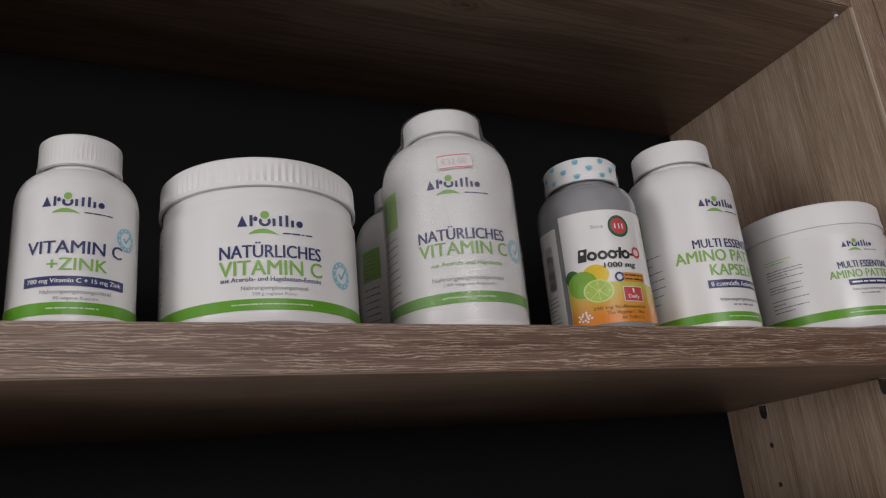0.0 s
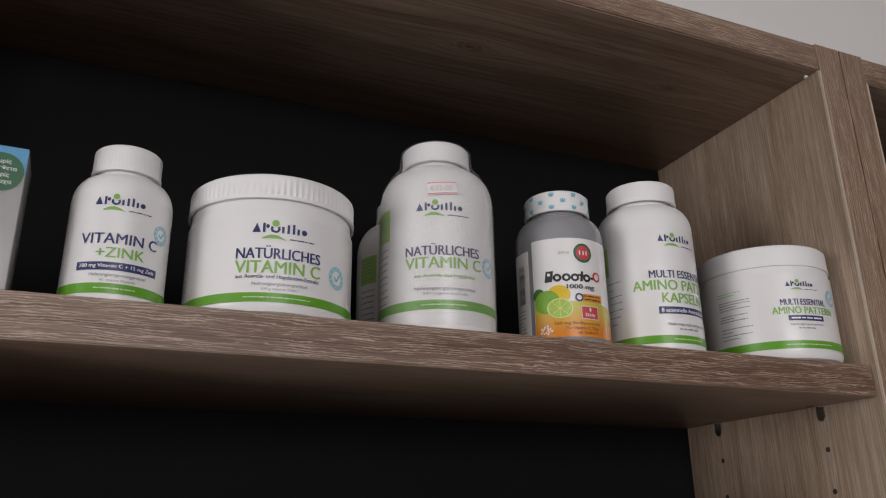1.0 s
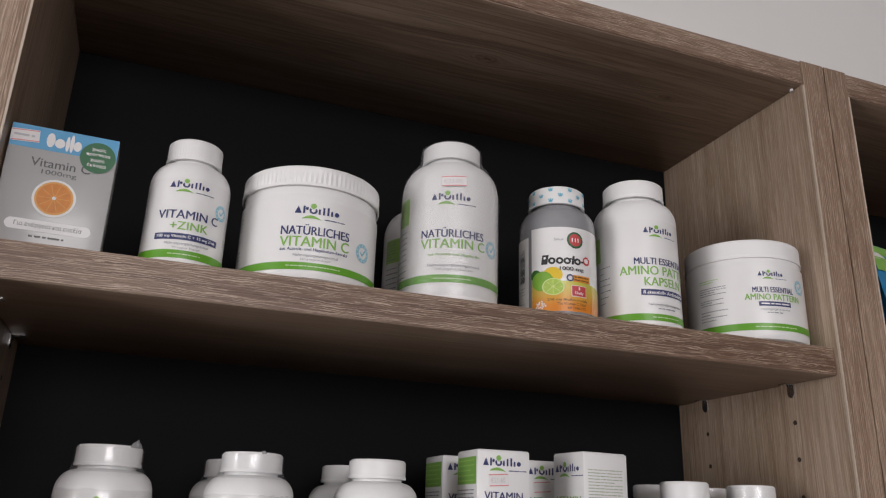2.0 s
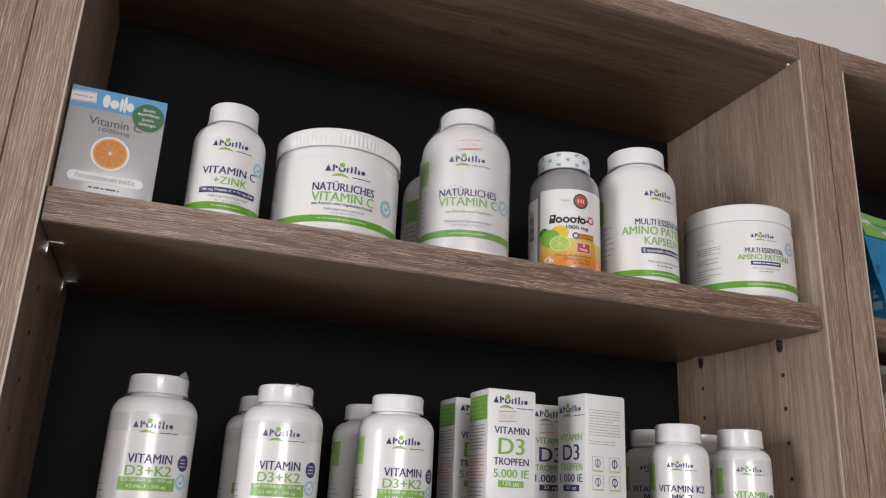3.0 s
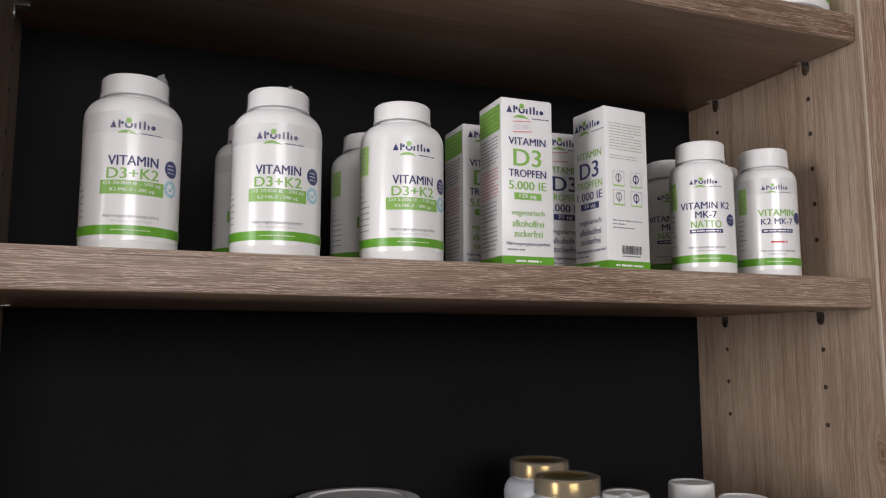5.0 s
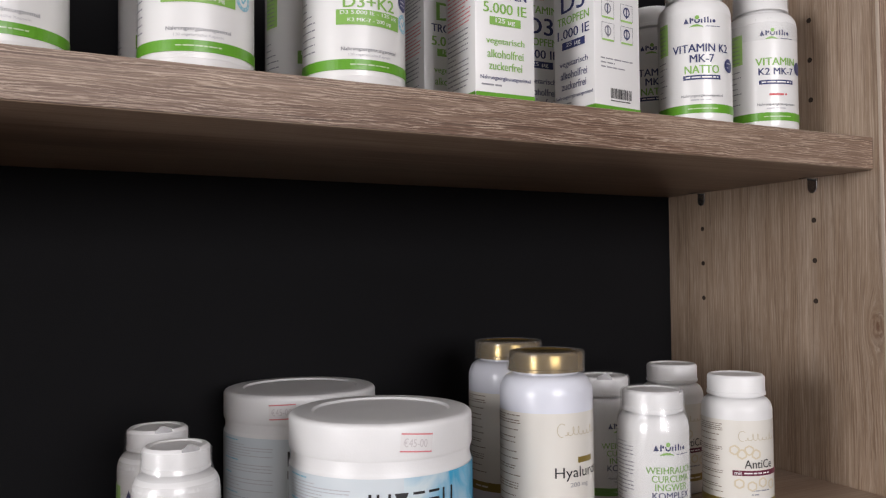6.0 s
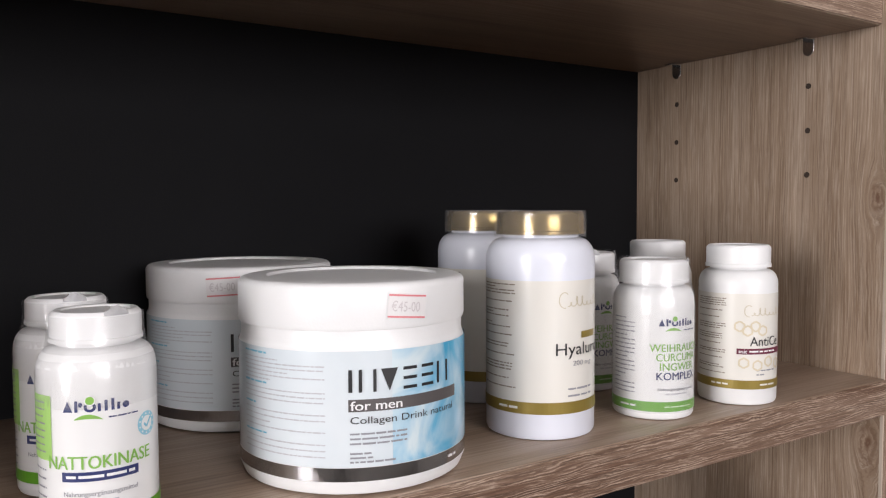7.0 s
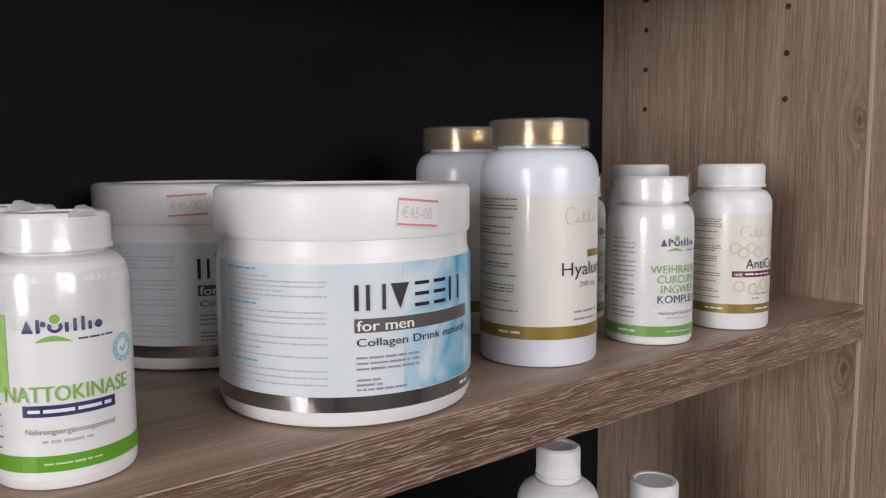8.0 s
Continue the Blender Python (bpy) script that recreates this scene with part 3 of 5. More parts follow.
class Sheet:
    """Collects printed shapes by ink and lays them on a surface: u along it, v up, both in metres."""

    def __init__(self, owner, place, lift=0.00032, bare=False):
        if not bare:
            owner = next((c for c in owner.children if c.name.startswith(("label", "box", "front_panel"))), owner)
        self.owner, self.place, self.lift, self.inks, self.count = owner, place, lift, {}, 0

    def add(self, name, ink, verts, faces, layer=0, label="", key=None):
        key = key or (name, ink.name, label, 0)
        if key not in self.inks:
            self.inks[key] = (bmesh.new(), ink)
        bm = self.inks[key][0]
        new_verts = [bm.verts.new(self.place(u, v, self.lift + 0.00012 * layer)) for u, v in verts]
        for f in faces:
            try:
                bm.faces.new([new_verts[k] for k in f])
            except ValueError:
                pass

    def grid(self, name, ink, f, nu, nv, layer=0, label=""):
        verts = [f(i / nu, j / nv) for j in range(nv + 1) for i in range(nu + 1)]
        w = nu + 1
        self.add(name, ink, verts, [(j * w + i, j * w + i + 1, j * w + w + i + 1, j * w + w + i) for j in range(nv) for i in range(nu)], layer, label)

    def rect(self, ink, u, v, w, h, layer=0, name="print", label=""):
        self.grid(name, ink, lambda a, b: (u + (a - 0.5) * w, v + (b - 0.5) * h), max(1, math.ceil(w / 0.0022)), 1, layer, label)

    def disc(self, ink, u, v, r, inner=0.0, layer=0, name="print", squash=1.0, label="", steps=28):
        rings = 1 if r - inner < 0.002 else 3
        self.grid(name, ink, lambda a, b: (u + (inner + (r - inner) * b) * math.cos(2 * math.pi * a), v + squash * (inner + (r - inner) * b) * math.sin(2 * math.pi * a)), steps, rings, layer, label)

    def strip(self, ink, points, width, layer=0, name="print"):
        for (a, b), (c, d) in zip(points, points[1:]):
            n = math.hypot(c - a, d - b)
            dx, dy = -(d - b) / n * width / 2, (c - a) / n * width / 2
            self.add(name, ink, [(a - dx, b - dy), (c - dx, d - dy), (c + dx, d + dy), (a + dx, b + dy)], [(0, 1, 2, 3)], layer)

    def text(self, ink, s, u, v, w, h, layer=1, bold=0.012, name="lettering"):
        """A line of letters; bold thickens the upright strokes by laying shifted copies over one another."""
        co, faces = letters(s)
        self.count += 1
        key = (name, ink.name, "", self.count)
        shift = 0.0 if bold < 0.003 else h * (0.026 if bold > 0.009 else 0.014)
        for k, d in enumerate((0.0,) if not shift else (-shift, 0.0, shift)):
            self.add(name, ink, [(u + x * (w - 2 * shift) + d, v + y * h) for x, y in co], faces, layer + 0.12 * k, key=key)

    def lines(self, ink, u0, u1, v0, v1, rows, h, seed, fill=0.85, name="fine_print", layer=0):
        """Rows of word-long bars for print too small to read."""
        rnd = random.Random(seed)
        for k in range(rows):
            v = v1 + (v0 - v1) * (k / max(1, rows - 1))
            u, end = u0, u0 + (u1 - u0) * (fill if rnd.random() < 0.75 else rnd.uniform(0.3, fill))
            while u < end:
                w = min(rnd.uniform(0.8, 4.0) * h, end - u)
                if w > h * 0.4:
                    self.rect(ink, u + w / 2, v, w, h * rnd.uniform(0.42, 0.52), layer, name)
                u += w + h * 0.38

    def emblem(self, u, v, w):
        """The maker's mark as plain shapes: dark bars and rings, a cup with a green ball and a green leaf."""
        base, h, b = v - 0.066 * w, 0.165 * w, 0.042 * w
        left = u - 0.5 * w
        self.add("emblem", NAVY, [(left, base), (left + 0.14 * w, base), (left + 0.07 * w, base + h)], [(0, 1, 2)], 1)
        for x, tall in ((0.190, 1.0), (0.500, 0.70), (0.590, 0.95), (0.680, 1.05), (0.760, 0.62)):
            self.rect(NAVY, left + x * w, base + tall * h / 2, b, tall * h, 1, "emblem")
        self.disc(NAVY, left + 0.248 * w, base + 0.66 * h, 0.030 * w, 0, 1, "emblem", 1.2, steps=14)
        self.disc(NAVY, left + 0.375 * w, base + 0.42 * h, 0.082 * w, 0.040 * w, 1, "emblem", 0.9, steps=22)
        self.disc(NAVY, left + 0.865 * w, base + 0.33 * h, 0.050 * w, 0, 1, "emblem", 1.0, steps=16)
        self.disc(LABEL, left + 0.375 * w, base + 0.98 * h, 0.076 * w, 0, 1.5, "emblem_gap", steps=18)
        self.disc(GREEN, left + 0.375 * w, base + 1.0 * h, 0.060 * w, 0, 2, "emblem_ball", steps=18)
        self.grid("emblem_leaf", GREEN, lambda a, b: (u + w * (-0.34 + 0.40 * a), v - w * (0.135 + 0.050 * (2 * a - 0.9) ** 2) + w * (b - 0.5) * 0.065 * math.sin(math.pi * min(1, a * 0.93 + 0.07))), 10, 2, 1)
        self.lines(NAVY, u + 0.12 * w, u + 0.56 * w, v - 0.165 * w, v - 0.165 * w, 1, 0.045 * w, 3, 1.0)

    def seal(self, u, v, r):
        self.disc(SEALBLUE, u, v, r, r * 0.62, 1, "seal")
        for k in range(11):
            a = 2 * math.pi * k / 11
            self.disc(LABEL, u + 0.81 * r * math.cos(a), v + 0.81 * r * math.sin(a), r * 0.085, 0, 2, "seal_marks", steps=6)
        self.disc(LABEL, u, v, r * 0.60, 0, 1, "seal_centre")
        self.strip(SKYBLUE, [(u - 0.35 * r, v + 0.05 * r), (u - 0.08 * r, v - 0.28 * r), (u + 0.42 * r, v + 0.42 * r)], r * 0.17, 2, "tick")

    def price(self, u, v, w, h, s, layer=3, tilt=4.0):
        """A price sticker, stuck on slightly askew, with two red lines and faint printed figures."""
        upright, a = self.place, radians(tilt)
        self.place = lambda p, q, off: upright(u + (p - u) * math.cos(a) - (q - v) * math.sin(a), v + (p - u) * math.sin(a) + (q - v) * math.cos(a), off)
        self.rect(STICKER, u, v, w, h, layer, "price_sticker", "small off-white price sticker")
        self.rect(PINKINK, u, v + h * 0.42, w * 0.98, h * 0.07, layer + 1, "sticker_line")
        self.rect(PINKINK, u, v - h * 0.42, w * 0.98, h * 0.07, layer + 1, "sticker_line")
        if s:
            self.text(PINKGREY, s, u - w * 0.04, v, w * 0.74, h * 0.42, layer + 1, 0.0)
        self.place = upright

    def web_band(self, z0, z1, half, ink=None, tint=None):
        ink = ink or BANDGREEN
        self.rect(ink, 0, (z0 + z1) / 2, 2 * half, z1 - z0, 1, "band")
        self.lines(tint or BANDPALE, -half * 0.125, half * 0.125, (z0 + z1) / 2, (z0 + z1) / 2, 1, (z1 - z0) * 0.26, 9, 1.0, layer=2)

    def finish(self):
        for (name, _, label, _), (bm, ink) in self.inks.items():
            bmesh.ops.recalc_face_normals(bm, faces=bm.faces[:])
            made = part(name, bm, ink, self.owner, label, smooth=False)
            if name in ("emblem", "seal_marks", "fine_print", "barcode", "cap_print", "dot_mark"):
                tagged(made, kind="stuff")


def wrap_label(owner, r, z0, z1, mat=None, label="", half=178, start=None):
    a0, a1 = (-half, half) if start is None else start
    bm = bmesh.new()
    n = 72
    low = [bm.verts.new(((r + 0.00014) * math.sin(radians(a0 + (a1 - a0) * k / n)), -(r + 0.00014) * math.cos(radians(a0 + (a1 - a0) * k / n)), z0)) for k in range(n + 1)]
    high = [bm.verts.new((v.co.x, v.co.y, z1)) for v in low]
    for k in range(n):
        bm.faces.new((low[k], low[k + 1], high[k + 1], high[k]))
    return part("label", bm, mat or LABEL, owner, label)


def film_tip(owner, r, z, angle, size, seed):
    """A torn point of shrink film standing up from the rim of a cap."""
    rnd = random.Random(seed)
    bm = bmesh.new()
    a = radians(angle)
    pts = []
    for k in range(7):
        b = a + (k - 3) * size / r * 0.45
        h = size * (1 - abs(k - 3) / 3.2) * rnd.uniform(0.7, 1.1)
        pts.append((bm.verts.new((r * 1.005 * math.sin(b), -r * 1.005 * math.cos(b), z - 0.0012)), bm.verts.new((r * 0.99 * math.sin(b + rnd.uniform(-0.04, 0.04)), -r * 0.99 * math.cos(b), z + h))))
    for (p, q), (s, t) in zip(pts, pts[1:]):
        bm.faces.new((p, s, t, q))
    geom = bmesh.ops.extrude_face_region(bm, geom=bm.faces[:])
    for v in [g for g in geom["geom"] if isinstance(g, bmesh.types.BMVert)]:
        v.co.x *= 0.985
        v.co.y *= 0.985
    part("film_tip", bm, TIPFILM, owner, "torn clear shrink film")


def film_collar(owner, r, rc, h, cap_z, shoulder, seed):
    """Shrink film drawn tight from the body over the shoulder to the cap."""
    rows = [(r + 0.0004, shoulder - 0.012), (r + 0.0005, shoulder - 0.002), (r * 0.97, shoulder + 0.004), (rc + 0.55 * (r - rc), shoulder + 0.55 * (cap_z - shoulder)), (rc + 0.0009, cap_z), (rc + 0.0004, cap_z + 0.004), (rc + 0.0004, h - 0.0015)]
    bm = lathe(rows, 56)
    for v in bm.verts:
        k = noise.noise(Vector((v.co.x * 160 + seed, v.co.y * 160, v.co.z * 90)))
        f = 1 + 0.012 * abs(k)
        v.co.x *= f
        v.co.y *= f
    part("film_collar", bm, CLEARFILM, owner, "clear wrinkled shrink film")


def film_sleeve(owner, rows, seed, depth=0.010):
    """Clear film shrunk round a thing, with upright wrinkles."""
    full = [rows[0]]
    for (r0, z0), (r1, z1) in zip(rows, rows[1:]):
        n = max(1, round(math.hypot(r1 - r0, z1 - z0) / 0.006))
        full += [(r0 + (r1 - r0) * k / n, z0 + (z1 - z0) * k / n) for k in range(1, n + 1)]
    bm = lathe(full, 110)
    for v in bm.verts:
        a = math.atan2(v.co.y, v.co.x)
        k = noise.noise(Vector((math.cos(a) * 5 + seed, math.sin(a) * 5, v.co.z * 28))) + 0.5 * noise.noise(Vector((math.cos(a) * 13, math.sin(a) * 13 + seed, v.co.z * 45)))
        f = 1 + depth * max(0.0, k)
        v.co.x *= f
        v.co.y *= f
    part("film_sleeve", bm, CLEARFILM, owner, "clear wrinkled shrink film")


def flourish(q, u0, v, width, size):
    """A gold maker's mark as one thin looping pen line, opening with a tall bow."""
    bow = [(u0 + size * (0.9 + 1.1 * math.cos(a)), v + size * (0.7 + 1.5 * math.sin(a))) for a in [radians(50 + 13 * k) for k in range(19)]]
    loops = 7
    run = []
    for k in range(loops * 12 + 1):
        a = 2 * math.pi * k / 12
        tall = 1.9 if k // 12 in (1, 2, 5) else 0.75
        run.append((u0 + 1.6 * size + (width - 1.6 * size) * k / (loops * 12) + 0.45 * size * math.sin(a), v + size * 0.5 * tall * (1 - math.cos(a)) - 0.5 * size))
    for points in (bow, run):
        q.strip(PALEGOLD, points, size * 0.17, 1, "script_mark")


SUPPLEMENT = "Nahrungsergänzungsmittel"

# bottle with zinc
wrap_label(zinc, 0.0273, 0.0035, 0.063)
s = Sheet(zinc, round_map(0.0273))
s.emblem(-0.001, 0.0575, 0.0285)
s.text(NAVY, "VITAMIN C", 0, 0.0363, 0.0415, 0.0060)
s.text(GREEN, "+ZINK", 0.001, 0.0284, 0.025, 0.0056)
s.rect(NAVY, 0.0005, 0.0207, 0.0435, 0.0045, 1, "strip")
s.text(WHITEINK, "780 mg Vitamin C + 15 mg Zink", 0.0005, 0.0206, 0.040, 0.0026, 2, 0.01)
s.text(GREY, SUPPLEMENT, 0.001, 0.0157, 0.029, 0.0023, 1, 0.004)
s.text(GREY, "90 vegane Kapseln", 0.001, 0.0128, 0.018, 0.0019, 1, 0.0)
s.web_band(0.0058, 0.0113, 0.083)
s.seal(0.0232, 0.0440, 0.0056)
s.lines(GREY, -0.052, -0.032, 0.016, 0.055, 14, 0.0016, 5)
s.finish()

# wide tub with the same maker's mark
wrap_label(vit_tub, 0.0504, 0.0060, 0.0575)
s = Sheet(vit_tub, round_map(0.0504))
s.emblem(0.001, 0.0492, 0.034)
s.text(NAVY, "NATÜRLICHES", 0, 0.0352, 0.049, 0.0078)
s.text(GREEN, "VITAMIN C", 0, 0.0265, 0.0495, 0.0074)
s.text(NAVY, "aus Acerola- und Hagebutten-Extrakt", 0, 0.0206, 0.048, 0.0030, 1, 0.004)
s.text(GREY, SUPPLEMENT, 0.001, 0.0164, 0.031, 0.0024, 1, 0.004)
s.text(GREY, "250 g veganes Pulver", 0.001, 0.0136, 0.021, 0.0019, 1, 0.0)
s.web_band(0.0062, 0.0115, 0.150)
s.seal(0.0385, 0.0270, 0.0070)
s.lines(GREY, -0.095, -0.060, 0.016, 0.052, 14, 0.0018, 6)
s.finish()

# tall bottle and the one behind it
def natural_tall(t, price):
    wrap_label(t, 0.0385, 0.0115, 0.0905)
    q = Sheet(t, round_map(0.0385))
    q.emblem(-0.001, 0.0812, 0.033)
    q.text(NAVY, "NATÜRLICHES", 0, 0.0527, 0.050, 0.0078)
    q.text(GREEN, "VITAMIN C", 0.0005, 0.0440, 0.0515, 0.0075)
    q.text(GREEN, "aus Acerola und Hagebutte", 0.001, 0.0352, 0.040, 0.0031, 1, 0.004)
    q.text(GREY, SUPPLEMENT, 0.001, 0.0268, 0.040, 0.0030, 1, 0.004)
    q.text(GREY, "240 vegane Kapseln", 0.001, 0.0236, 0.029, 0.0022, 1, 0.0)
    q.web_band(0.0137, 0.0197, 0.115)
    q.seal(0.0345, 0.0450, 0.0068)
    q.rect(PALEGREEN, -0.0480, 0.0745, 0.018, 0.022, 1, "green_panel")
    q.lines(GREY, -0.056, -0.041, 0.0665, 0.0830, 7, 0.0015, 8, layer=2)
    q.lines(GREY, -0.056, -0.038, 0.022, 0.058, 9, 0.0017, 18)
    q.finish()
    if price:
        p = Sheet(t, lambda u, v, off: ((0.0390 + off) * math.sin(u / 0.0390), -(0.0390 + off - max(0.0, v - 0.093) * 0.10) * math.cos(u / 0.0390), v), bare=True)
        p.price(-0.0005, 0.0945, 0.0190, 0.0092, "€32-00")
        p.finish()


natural_tall(tall, True)
tall_back = packer("supplement_bottle", 0.276, 0.520, S1, 4, 0.0385, 0.1365, 0.0237, 0.1215, 0.0945, "large white supplement bottle standing behind the others")
natural_tall(tall_back, False)

# tablet bottle with citrus fruit
wrap_label(citrus, 0.032, 0.0060, 0.0760, start=(-48, 100), label="citrus coloured paper label")
wrap_label(citrus, 0.032, 0.0060, 0.0705, start=(-88, -54), label="white paper barcode label")
s = Sheet(citrus, round_map(0.032, 0.0, -0.0018))
s.disc(BLACKINK, 0.0102, 0.0670, 0.0070, 0, 1, "badge", label="round red badge with dark green rim")
s.disc(DARKGREEN, 0.0102, 0.0670, 0.0066, 0.0052, 2, "badge_rim")
s.disc(REDINK, 0.0102, 0.0670, 0.0052, 0, 2, "badge_face")
for du in (-0.0026, 0.0, 0.0024):
    s.rect(WHITEINK, 0.0102 + du, 0.0670, 0.0009, 0.0032, 3, "badge_mark")
s.text(GREY, "Since", -0.0035, 0.0672, 0.0075, 0.0022, 1, 0.0)
# the product's name as plain bold blocks and rings
s.grid("product_mark", BLACKINK, lambda a, b: (-0.0178 + 0.0052 * a + 0.0012 * b, 0.0462 + 0.0078 * b), 4, 2, 1)
s.disc(LABEL, -0.0146, 0.0515, 0.0011, 0, 2, "product_mark_gap", steps=12)
for u in (-0.0090, -0.0028, 0.0031, 0.0118):
    s.disc(BLACKINK, u, 0.0490, 0.0030, 0.0013, 1, "product_mark", 0.95, steps=20)
s.grid("product_mark", BLACKINK, lambda a, b: (0.0066 + 0.0018 * a + 0.0010 * b, 0.0463 + 0.0072 * b), 2, 2, 1)
s.rect(BLACKINK, 0.0074, 0.0508, 0.0042, 0.0012, 1.5, "product_mark")
s.rect(BLACKINK, 0.0162, 0.0492, 0.0026, 0.0014, 1, "product_mark")
s.disc(REDINK, 0.0205, 0.0508, 0.0036, 0.0022, 1, "product_mark_ring")
s.text(BLACKINK, "1000 mg", 0.0070, 0.0420, 0.0200, 0.0042, 6, 0.012)
s.grid("orange_field", CITRUS, lambda a, b: (-0.0262 + 0.081 * a, 0.0078 + (0.0215 + 0.003 * math.sin(3 * a + 0.4)) * b), 34, 6, 1)
s.disc(LEMON, -0.0085, 0.0375, 0.0078, 0, 2, "lemon", 0.8)
s.disc(LEAF, -0.0225, 0.0375, 0.0045, 0, 2, "leaf", 1.1)
s.disc(LIME, -0.0170, 0.0325, 0.0090, 0, 3, "lime", 0.9)
s.disc(LIMESKIN, -0.0082, 0.0275, 0.0088, 0.0078, 4, "lime_slice", 0.8)
s.disc(LIMEPULP, -0.0082, 0.0275, 0.0079, 0, 4, "lime_pulp", 0.8)
for k in range(8):
    a = math.pi * k / 4
    s.strip(LIMESKIN, [(-0.0082, 0.0275), (-0.0082 + 0.0072 * math.cos(a), 0.0275 + 0.0058 * math.sin(a))], 0.0004, 5, "lime_rib")
s.disc(NAVY, 0.0052, 0.0350, 0.0030, 0.0018, 3, "clock_mark")
s.rect(ORANGEINK, 0.0155, 0.0348, 0.0160, 0.0056, 3, "orange_strip")
s.lines(BLACKINK, 0.0085, 0.0225, 0.0336, 0.0360, 2, 0.0018, 31, 0.95, layer=4)
s.rect(WHITEINK, 0.0125, 0.0245, 0.0132, 0.0092, 3, "daily_frame")
s.rect(REDINK, 0.0125, 0.0245, 0.0122, 0.0083, 4, "daily_field")
s.text(WHITEINK, "1", 0.0125, 0.0266, 0.0012, 0.0026, 5)
s.text(WHITEINK, "Daily", 0.0125, 0.0227, 0.0076, 0.0028, 5)
s.text(BROWNINK, "250 mg Bioflavonoids", 0.0035, 0.0168, 0.033, 0.0025, 2, 0.004)
s.text(BROWNINK, "The Vitamin C That", 0.0065, 0.0138, 0.024, 0.0021, 2, 0.004)
s.text(BROWNINK, "60 TABLETS", 0.0105, 0.0106, 0.0150, 0.0018, 2, 0.006)
for k in range(14):
    s.disc(WHITEINK, -0.0185 + 0.0040 * math.cos(k * 2.4) * (0.4 + 0.05 * k), 0.0130 + 0.0032 * math.sin(k * 2.4) * (0.4 + 0.05 * k), 0.0007, 0, 3, "dot_mark", steps=10)
rnd = random.Random(4)
for k in range(26):
    s.rect(BLACKINK, -0.0385, 0.062 - k * 0.0011, 0.0075, rnd.uniform(0.0002, 0.0008), 1, "barcode")
s.lines(GREY, -0.0470, -0.0330, 0.012, 0.030, 8, 0.0013, 33)
s.finish()
s = Sheet(citrus, round_map(0.0238, 0.0, 0.0022), bare=True)
rnd = random.Random(7)
for row in range(3):
    for k in range(9):
        u = -0.0732 + k * 0.0163 + (0.0081 if row % 2 else 0)
        v = 0.1000 + row * 0.0048
        s.disc(SKYBLUE, u, v, 0.0017, 0, 1, "cap_print", 0.6, steps=10)
        for d in (-0.0014, 0.0, 0.0014):
            s.disc(SKYBLUE, u + d, v + 0.0017 - abs(d) * 0.3, 0.0006, 0, 1, "cap_print", 1.2, steps=8)
s.finish()

# capsule bottle
wrap_label(amino, 0.0357, 0.0035, 0.0935)
s = Sheet(amino, round_map(0.0357, radians(10)))
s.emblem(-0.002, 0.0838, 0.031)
s.text(NAVY, "MULTI ESSENTIAL", 0, 0.0568, 0.052, 0.0058)
s.text(GREEN, "AMINO PATTERN", 0, 0.0487, 0.0765, 0.0076)
s.text(GREEN, "KAPSELN", 0, 0.0392, 0.0370, 0.0074)
s.rect(NAVY, 0.001, 0.0300, 0.0450, 0.0052, 1, "strip")
s.text(WHITEINK, "8 essentielle Aminosäuren", 0.001, 0.0300, 0.0415, 0.0030, 2)
s.text(GREY, SUPPLEMENT, 0.001, 0.0197, 0.034, 0.0026, 1, 0.004)
s.lines(GREY, -0.008, 0.012, 0.0165, 0.0165, 1, 0.0022, 4)
s.web_band(0.0063, 0.0120, 0.104)
s.rect(PALEGREEN, -0.0640, 0.0720, 0.012, 0.022, 1, "green_panel")
s.lines(GREY, -0.0690, -0.0590, 0.0630, 0.0810, 7, 0.0013, 15, layer=2)
s.lines(GREY, -0.0600, -0.0450, 0.024, 0.055, 7, 0.0014, 11)
s.finish()

# second wide tub
wrap_label(amino_tub, 0.0502, 0.0070, 0.0665)
s = Sheet(amino_tub, round_map(0.0502))
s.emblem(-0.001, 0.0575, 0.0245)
s.text(NAVY, "MULTI ESSENTIAL", 0, 0.0436, 0.0375, 0.0048)
s.text(GREEN, "AMINO PATTERN", 0, 0.0372, 0.0510, 0.0055)
s.rect(NAVY, 0.0, 0.0312, 0.0290, 0.0040, 1, "strip")
s.lines(WHITEINK, -0.0125, 0.0125, 0.0312, 0.0312, 1, 0.0024, 12, 1.0, layer=2)
s.text(GREY, SUPPLEMENT, 0.0, 0.0262, 0.0265, 0.0022, 1, 0.002)
s.lines(GREY, -0.008, 0.008, 0.0235, 0.0235, 1, 0.0018, 4)
s.web_band(0.0082, 0.0142, 0.150)
s.seal(0.0290, 0.0490, 0.0065)
s.lines(PALEGREEN, -0.066, -0.042, 0.054, 0.056, 2, 0.0014, 13)
s.lines(GREY, -0.066, -0.037, 0.043, 0.049, 4, 0.0014, 14, 0.9)
s.lines(GREY, -0.066, -0.037, 0.034, 0.038, 3, 0.0014, 16, 0.8)
s.lines(GREY, -0.066, -0.037, 0.020, 0.028, 4, 0.0014, 17, 0.9)
s.finish()


